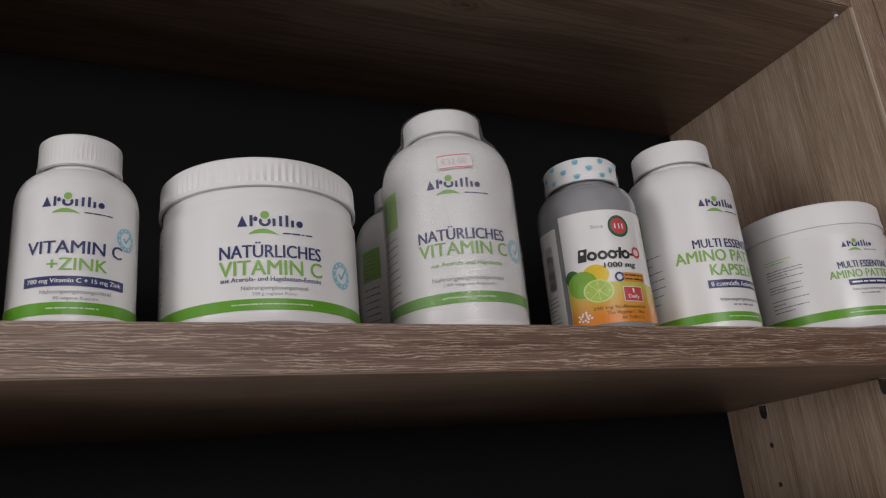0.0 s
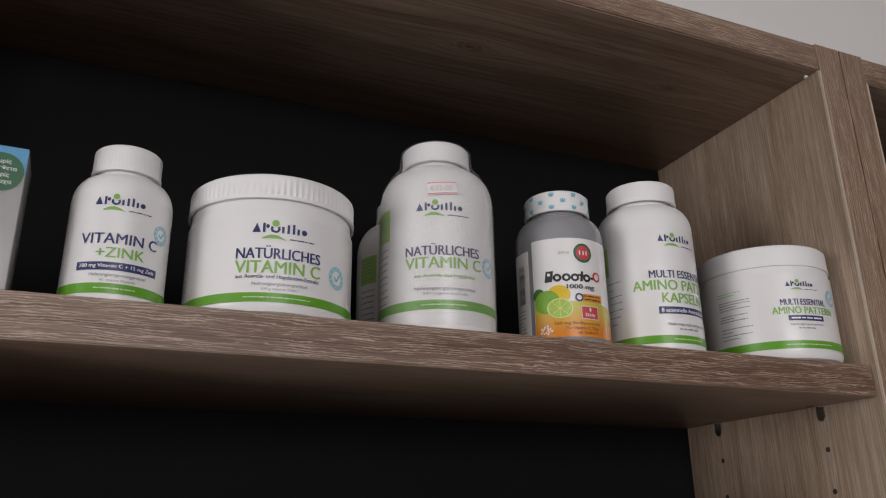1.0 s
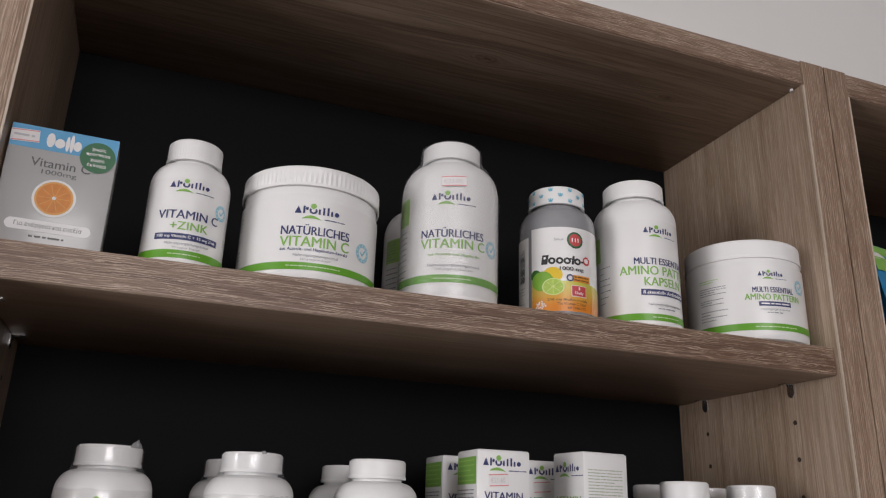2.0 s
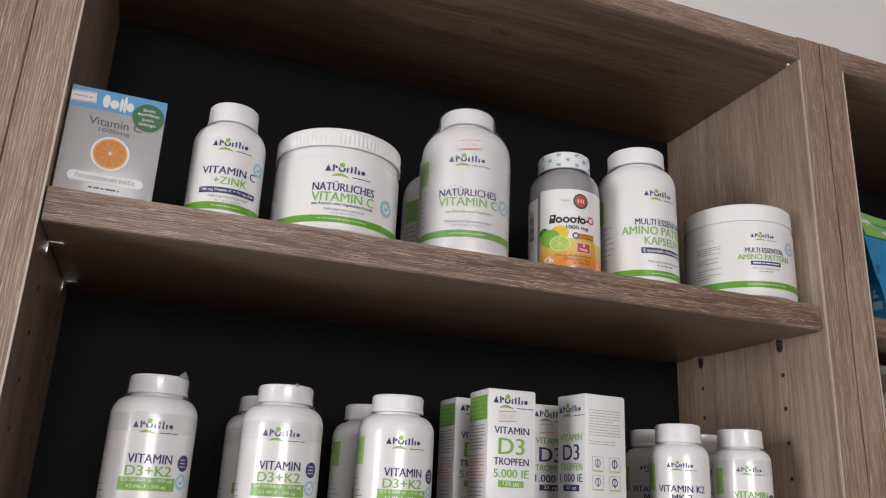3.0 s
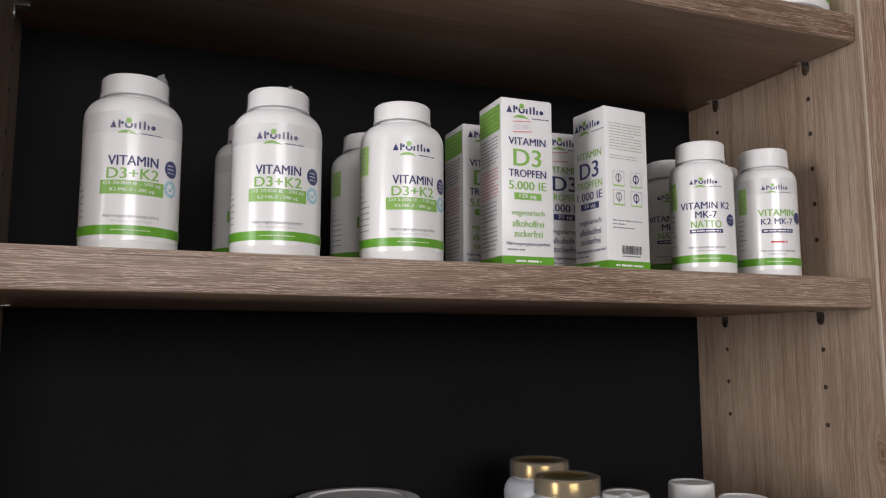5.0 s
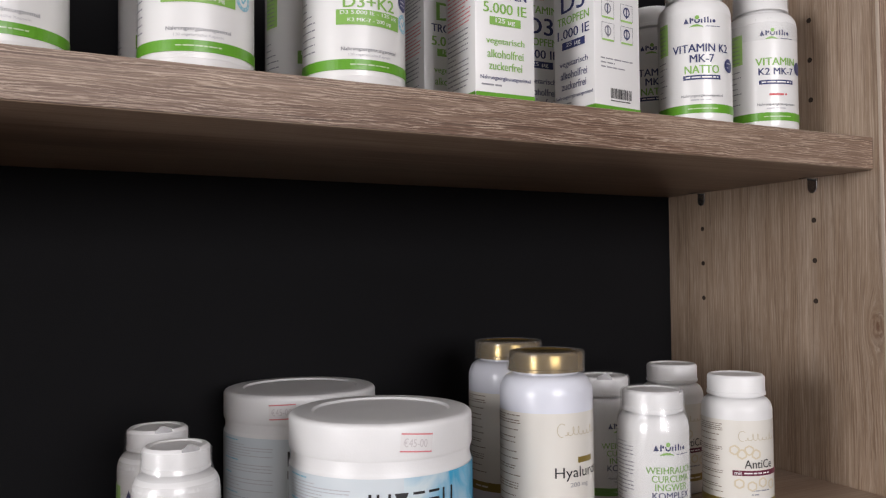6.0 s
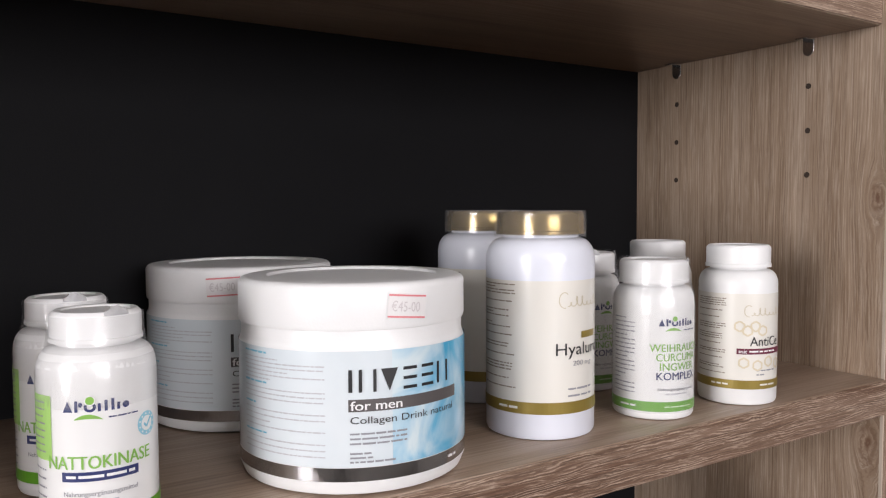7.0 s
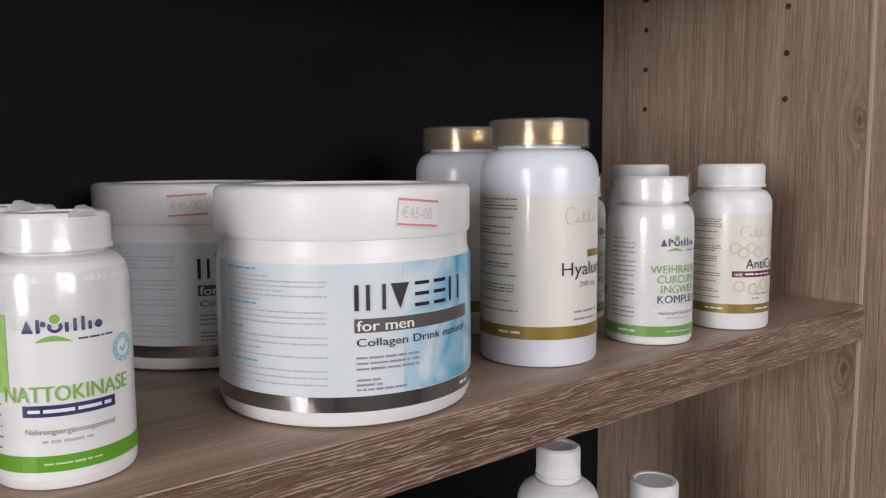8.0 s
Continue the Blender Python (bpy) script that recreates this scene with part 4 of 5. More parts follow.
# vitamin bottles of the middle shelf
def vitamin_dk(t, amount, micro):
    wrap_label(t, 0.029, 0.0075, 0.0835)
    q = Sheet(t, round_map(0.029))
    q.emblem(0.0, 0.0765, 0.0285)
    q.text(NAVY, "VITAMIN", 0, 0.0550, 0.0290, 0.0060)
    q.text(GREEN, "D3+K2", 0, 0.0473, 0.0300, 0.0065)
    q.rect(GREEN, 0, 0.0389, 0.0375, 0.0083, 1, "strip")
    q.text(WHITEINK, "D3 " + amount + " IE - " + micro + " µg", 0, 0.0411, 0.0330, 0.0027, 2, 0.008)
    q.text(WHITEINK, "K2 MK-7 - 200 µg", 0, 0.0371, 0.0250, 0.0026, 2, 0.004)
    q.text(GREY, SUPPLEMENT, 0, 0.0215, 0.0320, 0.0025, 1, 0.004)
    q.text(PALEGREY, "120 vegetarische Kapseln", 0, 0.0185, 0.0240, 0.0018, 1, 0.0)
    q.web_band(0.0105, 0.0162, 0.088)
    q.disc(NAVY, 0.0245, 0.0533, 0.0054, 0, 1, "round_mark")
    q.lines(PALEGREY, 0.0212, 0.0278, 0.0510, 0.0555, 3, 0.0016, 21, 0.9, layer=2)
    q.seal(0.0245, 0.0410, 0.0053)
    if amount == "5.000":
        q.rect(PALEGREEN, -0.0395, 0.0700, 0.012, 0.020, 1, "green_panel")
        q.lines(GREY, -0.0450, -0.0345, 0.0620, 0.0780, 7, 0.0012, 23, layer=2)
    q.lines(GREY, -0.046, -0.030, 0.022, 0.050, 8, 0.0015, 22)
    q.finish()


for t, a, m in zip(dk, ("20.000", "10.000", "5.000"), ("500", "250", "125")):
    vitamin_dk(t, a, m)
film_collar(dk[0], 0.029, 0.0202, 0.1120, 0.0990, 0.0842, 1.0)
film_collar(dk[1], 0.029, 0.0202, 0.1120, 0.0990, 0.0842, 4.0)
film_sleeve(tall, [(0.0393, 0.004), (0.0393, 0.094), (0.0374, 0.105), (0.0325, 0.114), (0.0258, 0.1225), (0.0245, 0.1353), (0.0222, 0.1371)], 7.0, 0.010)
film_collar(k2[1], 0.0250, 0.0195, 0.1087, 0.0930, 0.081, 2.5)
film_tip(dk[0], 0.0202, 0.1120, 52, 0.0045, 1)
film_tip(dk[1], 0.0202, 0.1120, 20, 0.0012, 2)
copy_thing(dk[1], pose(0.123, 0.507, S2, 0, 0, -8))
copy_thing(dk[2], pose(0.212, 0.503, S2, 0, 0, 6))


def vitamin_k(t, natto):
    wrap_label(t, 0.0250, 0.0065, 0.0800)
    q = Sheet(t, round_map(0.0250))
    q.emblem(0.0, 0.0735, 0.0235)
    if natto:
        q.text(NAVY, "VITAMIN K2", 0, 0.0548, 0.0400, 0.0056)
        q.text(NAVY, "MK-7", 0, 0.0475, 0.0165, 0.0055)
        q.text(GREEN, "NATTO", 0, 0.0400, 0.0235, 0.0056)
        q.disc(NAVY, 0.0215, 0.0435, 0.0048, 0, 1, "round_mark")
        q.lines(PALEGREY, 0.0190, 0.0240, 0.0420, 0.0450, 2, 0.0015, 24, 0.9, layer=2)
    else:
        q.text(GREEN, "VITAMIN", 0, 0.0530, 0.0300, 0.0055)
        q.text(NAVY, "K2 MK-7", 0, 0.0458, 0.0260, 0.0050)
        q.lines(REDINK, -0.0060, 0.0070, 0.0290, 0.0290, 1, 0.0028, 25, 1.0, name="red_mark")
        q.disc(NAVY, 0.0200, 0.0490, 0.0048, 0, 1, "round_mark")
    q.rect(NAVY, 0, 0.0345 if natto else 0.0380, 0.0255, 0.0031, 1, "strip")
    q.lines(WHITEINK, -0.0110, 0.0110, 0.0345 if natto else 0.0380, 0.0345 if natto else 0.0380, 1, 0.0021, 26, 1.0, layer=2)
    q.text(GREY, SUPPLEMENT, 0, 0.0217, 0.0285, 0.0022, 1, 0.004)
    q.lines(PALEGREY, -0.008, 0.008, 0.0190, 0.0190, 1, 0.0018, 27)
    q.web_band(0.0100, 0.0160, 0.080)
    q.rect(PALEGREEN, -0.0285, 0.0640, 0.009, 0.022, 1, "green_panel")
    q.lines(GREY, -0.0325, -0.0250, 0.0550, 0.0730, 7, 0.0011, 29, layer=2)
    q.lines(GREY, -0.0345, -0.0240, 0.024, 0.048, 7, 0.0014, 28)
    q.finish()


vitamin_k(k2[0], True)
vitamin_k(k2[1], False)
copy_thing(k2[0], pose(0.486, 0.480, S2, 0, 0, -34))
copy_thing(k2[1], pose(0.545, 0.486, S2, 0, 0, -24))

# lower shelf: capsule bottle
wrap_label(natto, 0.0205, 0.0035, 0.0590)
s = Sheet(natto, round_map(0.0205))
s.emblem(0.0, 0.0487, 0.0240)
s.text(GREEN, "NATTOKINASE", 0, 0.0293, 0.0370, 0.0046)
s.rect(NAVY, 0, 0.0243, 0.0260, 0.0034, 1, "strip")
s.lines(WHITEINK, -0.0115, 0.0115, 0.0243, 0.0243, 1, 0.0022, 41, 1.0, layer=2)
s.text(GREY, SUPPLEMENT, 0, 0.0180, 0.0250, 0.0022, 1, 0.004)
s.lines(PALEGREY, -0.008, 0.008, 0.0152, 0.0152, 1, 0.0018, 42)
s.web_band(0.0062, 0.0110, 0.062)
s.seal(0.0175, 0.0395, 0.0044)
s.rect(PALEGREEN, -0.0235, 0.0410, 0.0130, 0.0230, 1, "green_panel")
s.lines(GREY, -0.0290, -0.0185, 0.0325, 0.0500, 8, 0.0012, 43, layer=2)
s.lines(GREY, -0.0290, -0.0190, 0.0130, 0.0260, 5, 0.0013, 44)
s.finish()
film_collar(natto, 0.0205, 0.0162, 0.0808, 0.0694, 0.0600, 3.0)
film_tip(natto, 0.0162, 0.0808, 25, 0.0034, 3)
copy_thing(natto, pose(0.1120, 0.457, S3, 0, 0, -20))


# drink powder tub
def drink_print(t):
    wrap_label(t, 0.0515, 0.0128, 0.0600, PALEBLUE, "pale blue glossy label")
    q = Sheet(t, round_map(0.0515))
    q.grid("blue_splash", SPLASH, lambda a, b: (-0.008 + 0.075 * a, 0.0129 + 0.0470 * b), 34, 10, 0)
    q.rect(SILVER, 0, 0.0098, 0.31, 0.0056, 0, "silver_band")
    z, h, t_ = 0.0434, 0.0092, 0.0013
    q.rect(BLACKINK, -0.0251, z + h / 2, 0.0015, h, 2, "brand_mark")
    for u in (-0.0182, 0.0178):
        for du in (-0.0029, 0.0029):
            q.rect(BLACKINK, u + du, z + h / 2, t_, h, 2, "brand_mark")
    q.add("brand_mark", BLACKINK, [(-0.0128, z + h), (-0.0056, z + h), (-0.0092, z)], [(0, 1, 2)], 2)
    for u in (0.0000, 0.0088):
        for f in (0.07, 0.5, 0.93):
            q.rect(BLACKINK, u, z + h * f, 0.0064, t_, 2, "brand_mark")
    q.rect(STRIPGREY, 0.0010, 0.0380, 0.0540, 0.0050, 1, "grey_strip")
    q.text(WHITEINK, "for men", -0.0145, 0.0380, 0.0215, 0.0038, 2, 0.01)
    q.text(BLACKINK, "Collagen Drink natural", 0.0000, 0.0316, 0.0505, 0.0038, 2, 0.0)
    q.lines(GREY, -0.0255, 0.0010, 0.0225, 0.0265, 3, 0.0016, 51, 0.9, layer=2)
    q.lines(GREY, -0.0255, 0.0010, 0.0150, 0.0185, 3, 0.0016, 52, 0.7, layer=2)
    for k, (z0, z1, rows) in enumerate(((0.0470, 0.0555, 6), (0.0390, 0.0430, 3), (0.0270, 0.0340, 4), (0.0170, 0.0220, 3))):
        q.lines(SKYBLUE, -0.0790, -0.0560, z1 + 0.0024, z1 + 0.0024, 1, 0.0016, 60 + k, 0.7, layer=1)
        q.lines(PALEGREY, -0.0790, -0.0345, z0, z1, rows, 0.0011, 70 + k, 0.98, layer=1)
    q.lines(WHITEINK, 0.022, 0.034, 0.0098, 0.0098, 1, 0.0022, 77, 1.0, layer=2)
    q.finish()
    p = Sheet(t, round_map(0.0515), bare=True)
    p.price(-0.0010 if t is drink else -0.029, 0.0772, 0.0175, 0.0105, "€45-00", tilt=-5.0 if t is drink else 3.0)
    p.finish()


drink_print(drink)
drink_back = tub("supplement_tub", 0.214, 0.5335, S3, 4, 0.0515, 0.0868, 0.0678, "wide white drink powder tub standing behind another", ribbed=False)
drink_print(drink_back)

# gold-capped bottles
wrap_label(hyal, 0.0286, 0.0135, 0.0805, CREAM, "cream paper label with gold band")
s = Sheet(hyal, round_map(0.0286))
s.rect(GOLDINK, 0, 0.0166, 0.172, 0.0060, 1, "gold_band")
s.lines(CREAM, -0.045, -0.032, 0.0166, 0.0166, 1, 0.0024, 81, 1.0, layer=2)
s.text(BLACKINK, "Hyaluron", 0.0036, 0.0452, 0.0365, 0.0080, 1, 0.0)
s.text(GREY, "200 mg", 0.0015, 0.0385, 0.0135, 0.0033, 1, 0.0)
s.rect(GOLDINK, 0.0065, 0.0530, 0.0125, 0.0034, 1, "gold_strip")
flourish(s, -0.0125, 0.0690, 0.0300, 0.0026)
s.lines(GREY, -0.008, 0.012, 0.0225, 0.0260, 2, 0.0020, 82)
for k, (v0, rows) in enumerate(((0.0785, 4), (0.0700, 1), (0.0655, 3), (0.0585, 2), (0.0530, 1), (0.0485, 2), (0.0430, 1), (0.0385, 3), (0.0310, 1), (0.0265, 1))):
    s.lines(FINEBROWN, -0.0600, -0.0345, v0 - 0.0015 * (rows - 1), v0, rows, 0.0014, 83 + k, (0.98, 0.9, 0.82)[k % 3])
s.finish()
film_sleeve(hyal, [(0.0240, 0.1019), (0.0240, 0.1143), (0.0230, 0.1155), (0.0150, 0.1155)], 9.0, 0.012)
copy_thing(hyal, pose(0.354, 0.487, S3, 0, 0, 6))

wrap_label(anti, 0.0227, 0.0098, 0.0660, CREAM, "cream paper label with gold band")
s = Sheet(anti, round_map(0.0227))
s.rect(GOLDINK, 0, 0.0126, 0.142, 0.0052, 1, "gold_band")
s.lines(CREAM, -0.036, -0.026, 0.0126, 0.0126, 1, 0.0020, 91, 1.0, layer=2)
s.lines(CREAM, -0.008, 0.004, 0.0126, 0.0126, 1, 0.0020, 92, 1.0, layer=2)
s.text(BLACKINK, "AntiCe", -0.0040, 0.0382, 0.0205, 0.0055, 2, 0.0)
s.rect(MAROON, -0.0035, 0.0323, 0.0360, 0.0034, 1, "maroon_strip")
s.text(WHITEINK, "mit", -0.0180, 0.0323, 0.0046, 0.0022, 2, 0.01)
s.lines(WHITEINK, -0.0145, 0.0130, 0.0323, 0.0323, 1, 0.0020, 93, 1.0, layer=2)
flourish(s, -0.0170, 0.0545, 0.0270, 0.0022)
for u, v in ((-0.020, 0.0470), (-0.0155, 0.0445), (-0.0110, 0.0470), (-0.0065, 0.0445), (-0.0175, 0.0255), (-0.0095, 0.0240), (-0.0020, 0.0262), (0.006, 0.0245)):
    pts = [(u + 0.0030 * math.cos(math.pi * k / 3 + 0.5), v + 0.0030 * math.sin(math.pi * k / 3 + 0.5)) for k in range(7)]
    s.strip(HONEY, pts, 0.0010, 1, "honeycomb_mark")
s.lines(GREY, -0.010, 0.006, 0.0185, 0.0210, 2, 0.0016, 94)
for k, (v0, rows) in enumerate(((0.0630, 4), (0.0560, 1), (0.0520, 1), (0.0480, 3), (0.0420, 3), (0.0365, 1), (0.0325, 2), (0.0280, 1), (0.0235, 2), (0.0190, 1))):
    s.lines(FINEBROWN, -0.0480, -0.0265, v0 - 0.0013 * (rows - 1), v0, rows, 0.0012, 183 + k, (0.95, 0.85, 0.9)[k % 3])
s.finish()
copy_thing(anti, pose(0.483, 0.461, S3, 0, 0, 4))

wrap_label(komplex, 0.0224, 0.0035, 0.0625)
s = Sheet(komplex, round_map(0.0224, radians(15)))
s.emblem(0.0, 0.0537, 0.0240)
for word, ink, v, w in (("WEIHRAUCH", GREEN, 0.0402, 0.0335), ("CURCUMA", GREEN, 0.0350, 0.0265), ("INGWER", GREEN, 0.0298, 0.0225), ("KOMPLEX", NAVY, 0.0246, 0.0260)):
    s.text(ink, word, 0, v, w, 0.0042, 1, 0.006)
s.text(GREY, SUPPLEMENT, 0, 0.0172, 0.0245, 0.0021, 1, 0.004)
s.lines(PALEGREY, -0.008, 0.008, 0.0147, 0.0147, 1, 0.0017, 101)
s.web_band(0.0050, 0.0105, 0.069)
s.lines(WHITEINK, -0.034, -0.024, 0.0077, 0.0077, 1, 0.0022, 102, 1.0, layer=2)
s.lines(GREY, -0.0400, -0.0230, 0.0150, 0.0560, 18, 0.0014, 103, 0.9)
s.finish()
film_sleeve(komplex, [(0.0230, 0.004), (0.0230, 0.0625), (0.0222, 0.070), (0.0203, 0.0750), (0.0201, 0.0866), (0.0185, 0.0884)], 5.0, 0.015)
film_tip(komplex, 0.0194, 0.0878, 50, 0.0016, 5)
k_back = copy_thing(komplex, pose(0.424, 0.470, S3, 0, 0, -12))
film_tip(k_back, 0.0194, 0.0878, -20, 0.0042, 6)


# ---- cartons ----
def carton(x, y, z, yaw, w, d, h, mat, label, group):
    """A folding box whose front face lies at local y = 0, with a tucked lid."""
    t = thing("carton", pose(x, y, z, 0, 0, yaw), label, "box", group)
    part("box", block(-w / 2, w / 2, 0, d, 0, h - 0.0008, 0.0006, 2), mat, t)
    part("lid_flap", block(-w / 2 + 0.0006, w / 2 - 0.0006, 0.0010, d - 0.0004, h - 0.0007, h, 0.0003, 1), mat, t)
    return t


def front_map():
    return lambda u, v, off: (u, -off, v)


def drops_front(q, amount, micro, a, b, soft):
    q.emblem(0, 0.1140, 0.0325)
    q.text(b, "VITAMIN", 0, 0.0912, 0.0300, 0.0055)
    q.text(a, "D3", 0, 0.0793, 0.0225, 0.0125, 1, 0.02)
    q.text(b, "TROPFEN", 0, 0.0678, 0.0300, 0.0055)
    q.text(a, amount + " IE", 0, 0.0590, 0.0300, 0.0062)
    q.rect(a, 0, 0.0512, 0.0215, 0.0050, 1, "strip")
    q.text(WHITEINK, micro + " µg", 0, 0.0512, 0.0135, 0.0036, 2)
    for k, word in enumerate(("vegetarisch", "alkoholfrei", "zuckerfrei")):
        q.text(soft, word, 0, 0.0388 - 0.0072 * k, (0.0265, 0.0250, 0.0230)[k], 0.0050, 1, 0.004)
    q.text(NAVY, SUPPLEMENT, 0, 0.0168, 0.0345, 0.0030, 1, 0.004)
    q.lines(GREY, -0.0165, 0.0165, 0.0128, 0.0128, 1, 0.0022, 111, 1.0)
    q.rect(BANDGREEN, 0, 0.0043, 0.0406, 0.0078, 1, "band")
    q.lines(WHITEINK, -0.010, 0.010, 0.0048, 0.0048, 1, 0.0028, 112, 1.0, layer=2)


def drops_side(q, seed):
    q.rect(GREEN, 0.0, 0.1085, 0.0345, 0.0190, 1, "green_panel")
    q.lines(PALEGREEN, -0.0155, 0.0155, 0.1015, 0.1155, 5, 0.0018, seed, 0.95, layer=2)
    q.lines(GREY, -0.0160, 0.0155, 0.0770, 0.0950, 8, 0.0016, seed + 1, 0.95)
    q.lines(PINKINK, -0.0160, 0.0155, 0.0520, 0.0720, 9, 0.0016, seed + 2, 0.95)
    q.lines(GREY, -0.0160, 0.0155, 0.0140, 0.0480, 12, 0.0016, seed + 3, 0.85)
    q.rect(BANDGREEN, 0, 0.0043, 0.0380, 0.0078, 1, "band")


def drops_info(q, seed):
    q.lines(SAGE, -0.0165, 0.0165, 0.0930, 0.1130, 10, 0.0015, seed, 0.97)
    q.lines(SAGE, -0.0165, 0.0165, 0.0860, 0.0880, 2, 0.0015, seed + 5, 0.80)
    for u in (-0.0085, 0.0085):
        for v in (0.0705, 0.0560):
            for du, dv, w, h in ((0, 0.0055, 0.0105, 0.0003), (-0.0054, 0, 0.0003, 0.0110), (0.0054, 0, 0.0003, 0.0110)):
                q.rect(GREY, u + du, v + dv, w, h, 1, "icon_frame")
            q.rect(PALEGREEN, u, v - 0.0055, 0.0105, 0.0012, 1, "icon_foot")
            q.disc(GREY if u < 0 else NAVY, u, v + 0.0006, 0.0030, 0.0021, 1, "icon", 1.15, steps=14)
            q.rect(NAVY, u, v, 0.0008, 0.0070, 1, "icon_stem")
    q.lines(GREY, -0.0150, 0.0150, 0.0330, 0.0385, 3, 0.0018, seed + 1, 0.95)
    rnd = random.Random(seed)
    u = -0.0065
    while u < 0.0120:
        w = rnd.choice((0.0002, 0.0004, 0.0006))
        q.rect(BLACKINK, u, 0.0165, w, 0.0065, 1, "barcode")
        u += w + rnd.choice((0.0003, 0.0005))
    q.lines(BLACKINK, -0.0065, 0.0120, 0.0118, 0.0118, 1, 0.0014, seed + 2, 1.0)
    q.rect(BANDGREEN, 0, 0.0043, 0.0406, 0.0078, 1, "band")
    q.lines(WHITEINK, -0.013, 0.013, 0.0048, 0.0048, 1, 0.0028, seed + 3, 1.0, layer=2)


GROUP = "vitamin drop cartons"
for x, y, yaw, price in ((0.3006, 0.3970, 0, True), (0.3015, 0.4700, 1, False)):
    t = carton(x, y, S2, yaw, 0.041, 0.038, 0.123, CARD, "white upright vitamin carton with green print", GROUP)
    q = Sheet(t, front_map(), 0.00015)
    drops_front(q, "5.000", "125", GREEN, NAVY, GREEN)
    if price:
        q.price(-0.0040, 0.1020, 0.0150, 0.0090, "€21-60")
    q.finish()
    q = Sheet(t, lambda u, v, off: (-0.0205 - off, 0.019 - u, v), 0.00015)
    drops_side(q, 120)
    q.finish()
t = carton(0.3857, 0.3985, S2, 7, 0.041, 0.038, 0.126, CARD, "white upright vitamin carton turned to its side panel", GROUP)
q = Sheet(t, front_map(), 0.00015)
drops_info(q, 131)
q.finish()
q = Sheet(t, lambda u, v, off: (-0.0205 - off, 0.019 - u, v), 0.00015)
drops_front(q, "1.000", "25", NAVY, GREEN, NAVY)
q.finish()
t = carton(0.3720, 0.4680, S2, -2, 0.041, 0.038, 0.123, CARD, "white upright vitamin carton with navy print", GROUP)
q = Sheet(t, front_map(), 0.00015)
drops_front(q, "1.000", "25", NAVY, GREEN, NAVY)
q.price(-0.0040, 0.1020, 0.0150, 0.0090, "")
q.finish()

# effervescent tablet carton
t = carton(-0.0185, 0.3855, S1, 2, 0.064, 0.032, 0.0815, GREYCARD, "grey and blue vitamin carton with an orange slice", "")
q = Sheet(t, front_map(), 0.00015)
q.rect(SKYCARD, 0, 0.0735, 0.0636, 0.0155, 0, "blue_strip")
for k, (w, h) in enumerate(((0.0042, 0.0085), (0.0052, 0.0058), (0.0016, 0.0070), (0.0016, 0.0085), (0.0040, 0.0058))):
    u = (-0.0085, -0.0030, 0.0015, 0.0040, 0.0075)[k]
    q.disc(WHITEINK, u, 0.0690 + h / 2, w / 2 + 0.0004, 0, 1, "brand_mark", h / w, steps=16)
q.disc(DARKGREEN, 0.0205, 0.0665, 0.0108, 0, 3, "green_roundel", steps=36)
for k, word in enumerate(("χωρίς", "πρόσθετα", "χωρίς", "έκδοχα")):
    q.text(WHITEINK, word, 0.0205, 0.0722 - 0.0038 * k, (0.0085, 0.0145, 0.0085, 0.0115)[k], 0.0030, 4, 0.006)
q.text(DARKGREY, "Vitamin C", 0.0000, 0.0570, 0.0350, 0.0060, 1, 0.008)
q.text(DARKGREY, "1000mg", 0.0000, 0.0505, 0.0205, 0.0040, 1, 0.0)
q.disc(WHITEINK, 0, 0.0340, 0.0127, 0, 1, "plate", steps=40)
q.disc(ORANGESKIN, 0, 0.0340, 0.0112, 0, 2, "orange_slice", steps=40)
q.disc(ORANGEPULP, 0, 0.0340, 0.0100, 0, 3, "orange_pulp", steps=40)
for k in range(10):
    a = math.pi * k / 5
    q.strip(ORANGESKIN, [(0.0012 * math.cos(a), 0.0340 + 0.0012 * math.sin(a)), (0.0092 * math.cos(a), 0.0340 + 0.0092 * math.sin(a))], 0.0004, 4, "orange_rib")
q.disc(STICKER, 0, 0.0340, 0.0012, 0, 5, "orange_core", steps=12)
q.grid("pill_field", WHITEINK, lambda a, b: ((a - 0.5) * 0.0492, 0.0145 + (b - 0.5) * 0.0072 * math.sqrt(max(0.02, 1 - max(0.0, (abs(a - 0.5) * 0.0492 - 0.021) / 0.0036) ** 2))), 48, 1, 1)
q.text(DARKGREY, "Για ενέργεια και ευεξία", 0, 0.0145, 0.0385, 0.0038, 2, 0.0)
q.lines(DARKGREY, -0.0100, 0.0100, 0.0075, 0.0075, 1, 0.0026, 141, 1.0)
q.price(-0.0235, 0.0735, 0.0165, 0.0085, "")
q.lines(PALEGREY, -0.0300, -0.0180, 0.0735, 0.0735, 1, 0.0030, 142, 1.0, layer=5)
q.finish()


# ---- lower compartment and the neighbouring bookcase ----
dropper = packer("supplement_bottle", 0.3560, 0.4150, SHELF4, 0, 0.0215, 0.1605, 0.0120, 0.1430, 0.1300, "large white bottle with ribbed cap and navy label", ribbed=True)
wrap_label(dropper, 0.0215, 0.012, 0.1130, NAVYLABEL, "navy paper label")
ring = lathe([(0.0150, 0.1375), (0.0150, 0.1405), (0.0118, 0.1422)], 64)
part("neck_ring", ring, CAPWHITE, dropper)
stout = packer("supplement_bottle", 0.4305, 0.4080, SHELF4, 0, 0.0205, 0.1240, 0.0148, 0.1040, 0.0920, "white bottle with wide ribbed cap", ribbed=True)
wrap_label(stout, 0.0205, 0.010, 0.0780)
film_tip(stout, 0.010, 0.1236, 30, 0.0020, 8)


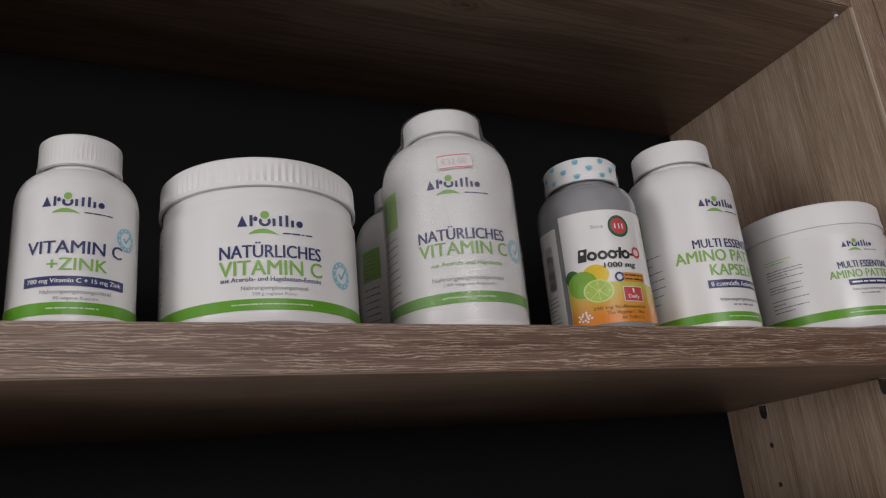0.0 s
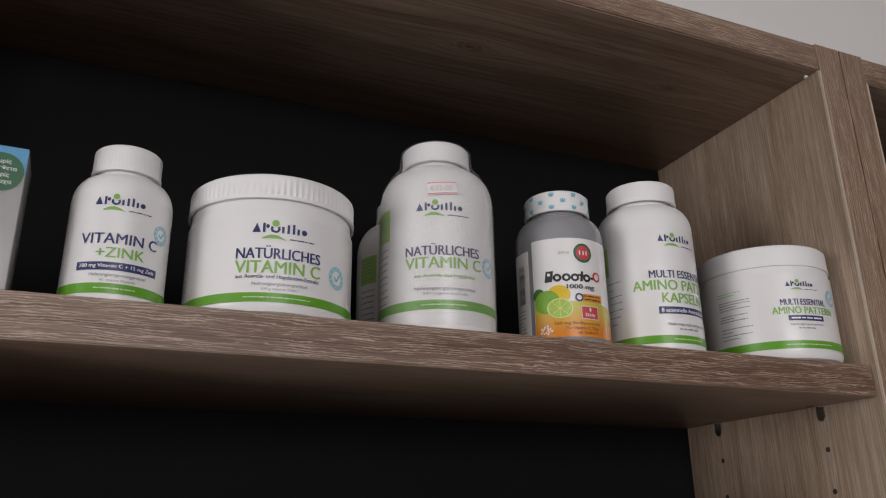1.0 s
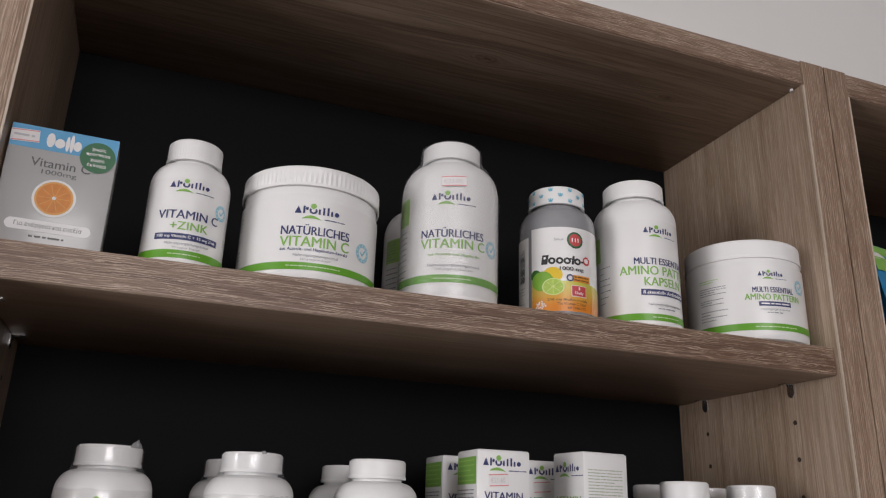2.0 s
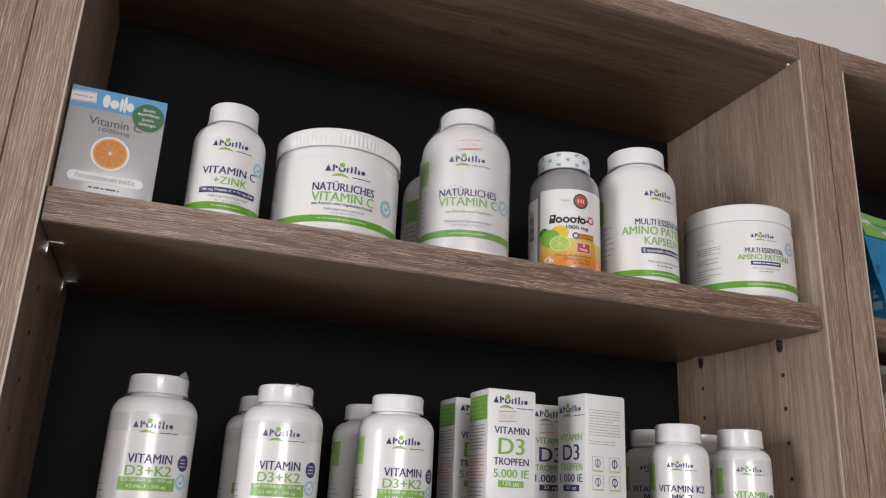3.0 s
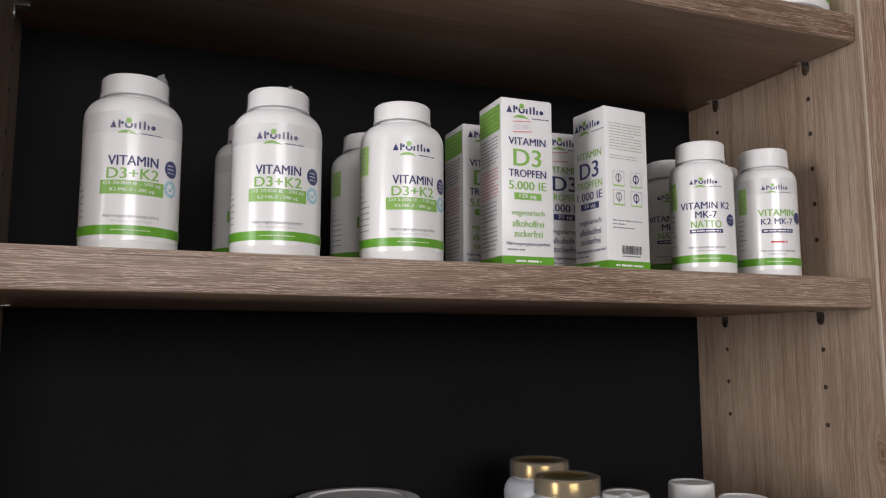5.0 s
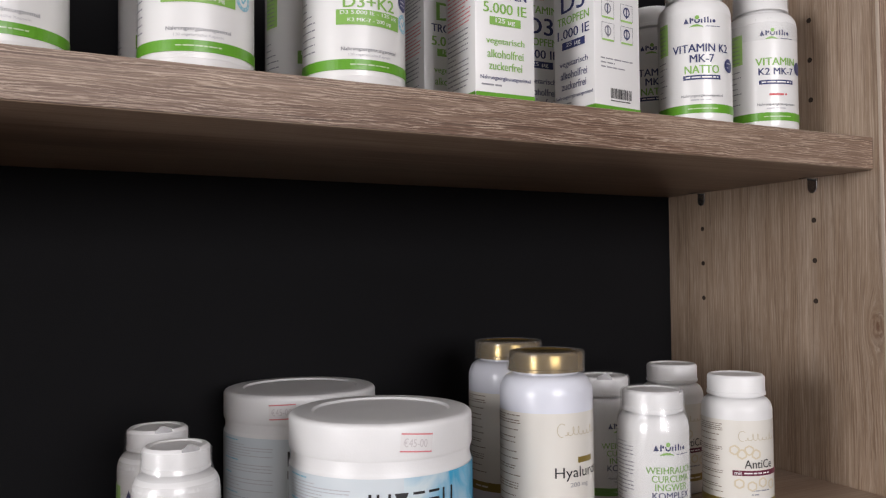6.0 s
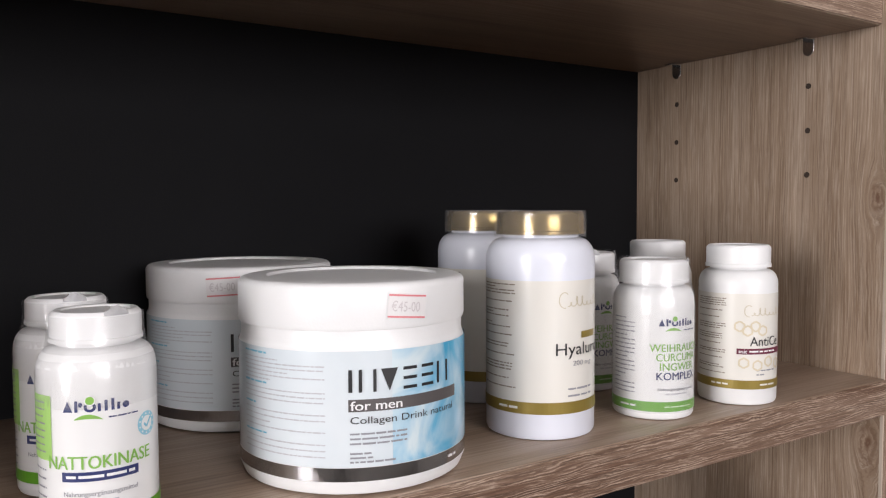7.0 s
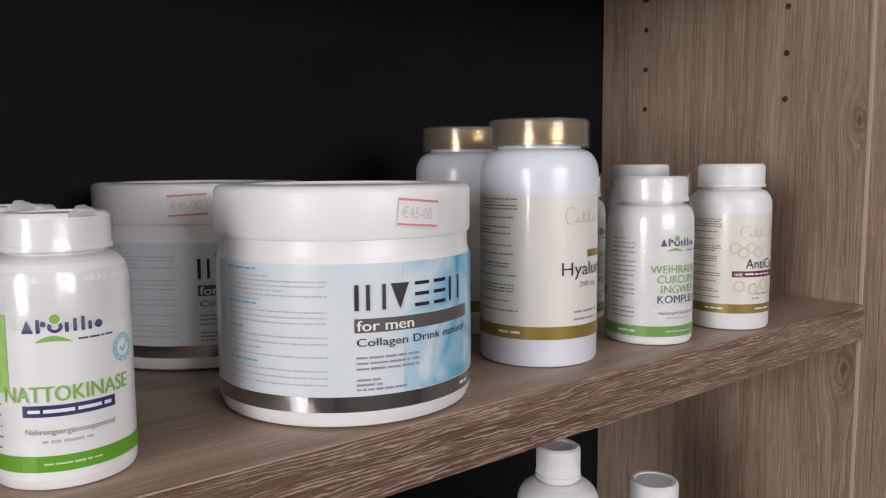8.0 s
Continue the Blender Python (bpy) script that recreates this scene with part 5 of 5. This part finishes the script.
def pouch(x, y, z, yaw, w, d, h, mat, side_mat, label, crumple, seed):
    """A stand-up pouch: full at the foot, drawn together to a flat seal at the top, with folded side gussets."""
    t = thing("stand_up_pouch", pose(x, y, z, 0, 0, yaw), label, "pouch", "pouches in the neighbouring bookcase")
    nu, nv = 14, 16
    def skin(u, v, face):
        full = (1 - v) ** 0.7 if v < 0.88 else 0.0
        bulge = d / 2 * max(0.03, full * (0.72 + 0.28 * math.cos(math.pi * (u - 0.5) * 0.9)))
        px = (u - 0.5) * w
        k = noise.noise(Vector((px * 26 + seed, v * h * 26, face * 3.0))) + 0.5 * noise.noise(Vector((px * 70, v * h * 70 + seed, face)))
        return (px, face * bulge + crumple * k * min(1, v * 6), v * h)
    for face, name in ((-1, "front_panel"), (1, "back_panel")):
        bm = bmesh.new()
        grid = [[bm.verts.new(skin(i / nu, j / nv, face)) for i in range(nu + 1)] for j in range(nv + 1)]
        for j in range(nv):
            for i in range(nu):
                bm.faces.new((grid[j][i], grid[j][i + 1], grid[j + 1][i + 1], grid[j + 1][i]))
        part(name, bm, mat, t)
    for sgn in (-1, 1):
        bm = bmesh.new()
        rows = []
        for j in range(nv + 1):
            v = j / nv
            a, b = Vector(skin(0.5 + sgn * 0.5, v, -1)), Vector(skin(0.5 + sgn * 0.5, v, 1))
            fold = (a + b) / 2 - Vector((sgn * 0.012 * min(1, v * 2.2) * (1 - v * 0.3), 0, 0))
            rows.append([bm.verts.new(a), bm.verts.new(fold), bm.verts.new(b)])
        for p, q in zip(rows, rows[1:]):
            for i in range(2):
                bm.faces.new((p[i], p[i + 1], q[i + 1], q[i]))
        part("gusset", bm, side_mat, t)
    return t, skin


blue, skin = pouch(0.740, 0.4120, 1.850, 10, 0.110, 0.072, 0.124, BLUEBAG, BLUEBAG, "blue and green plastic stand-up pouch with white panel", 0.0014, 2.0)
q = Sheet(blue, lambda u, v, off: (u, skin(u / 0.110 + 0.5, v / 0.124, -1)[1] - off, v), 0.0012)
q.grid("green_top", GREEN, lambda a, b: (-0.0535 + 0.107 * a, 0.0930 + 0.0300 * b), 14, 6, 0)
q.grid("white_panel", LABEL, lambda a, b: (-0.0330 + 0.086 * a, 0.0260 + (0.0670 - 0.02 * (1 - a) ** 3) * b), 14, 8, 0)
q.rect(STICKER, -0.0400, 0.1110, 0.0170, 0.0100, 2, "price_sticker", "small off-white price sticker")
q.lines(WHITEINK, -0.0230, 0.030, 0.1010, 0.1010, 1, 0.0080, 5, 1.0, name="white_mark", layer=2)
q.finish()
q = Sheet(blue, lambda u, v, off: (-0.0550 - off + 0.010 * min(1, v / 0.124 * 2.2) * max(0.0, 1 - abs(u - 0.002) / 0.035), -u, v), 0.0010)
for k in range(4):
    q.rect(PALEBLUEINK, 0.016, 0.018 + 0.0125 * k, 0.0105, 0.0085, 1, "upright_mark")
q.finish()

foil, fskin = pouch(0.752, 0.4180, 1.610, 4, 0.140, 0.095, 0.205, FOIL, FOIL, "crumpled shiny silver foil pouch with white label", 0.0050, 9.0)
q = Sheet(foil, lambda u, v, off: (u, fskin(u / 0.140 + 0.5, v / 0.205, -1)[1] - off, v), 0.0016)
q.grid("foil_label", LABEL, lambda a, b: (-0.0560 + 0.112 * a, 0.0200 + 0.0900 * b), 14, 8, 0)
q.rect(GREEN, 0, 0.0900, 0.112, 0.0100, 1, "green_strip")
q.lines(GREY, -0.050, 0.050, 0.0600, 0.0800, 6, 0.0020, 14, 0.9, layer=1)
q.rect(REDINK, 0, 0.0420, 0.112, 0.0080, 1, "red_strip")
q.finish()

amber = packer("supplement_bottle", 0.7650, 0.4000, 1.110, 0, 0.0310, 0.1780, 0.0150, 0.1560, 0.1150, "brown glass bottle with white paper label", cap_mat=BLACKCAP, body_mat=AMBER, cap_label="black screw cap")
wrap_label(amber, 0.0310, 0.015, 0.1080)
s = Sheet(amber, round_map(0.0310))
s.lines(NAVY, -0.045, -0.012, 0.030, 0.098, 9, 0.0030, 151, 0.9)
s.finish()

# white plastic plug that locks the top board to the side panel
plug = bmesh.new()
bmesh.ops.create_cone(plug, cap_ends=True, segments=20, radius1=0.0019, radius2=0.0014, depth=0.0024, matrix=Matrix.Translation((XR - 0.0030, FRONT + 0.012, TOP - 0.0011)))
tagged(part("cover_plug", plug, CAPWHITE), "small white plastic cover plug under the top board", "plug")
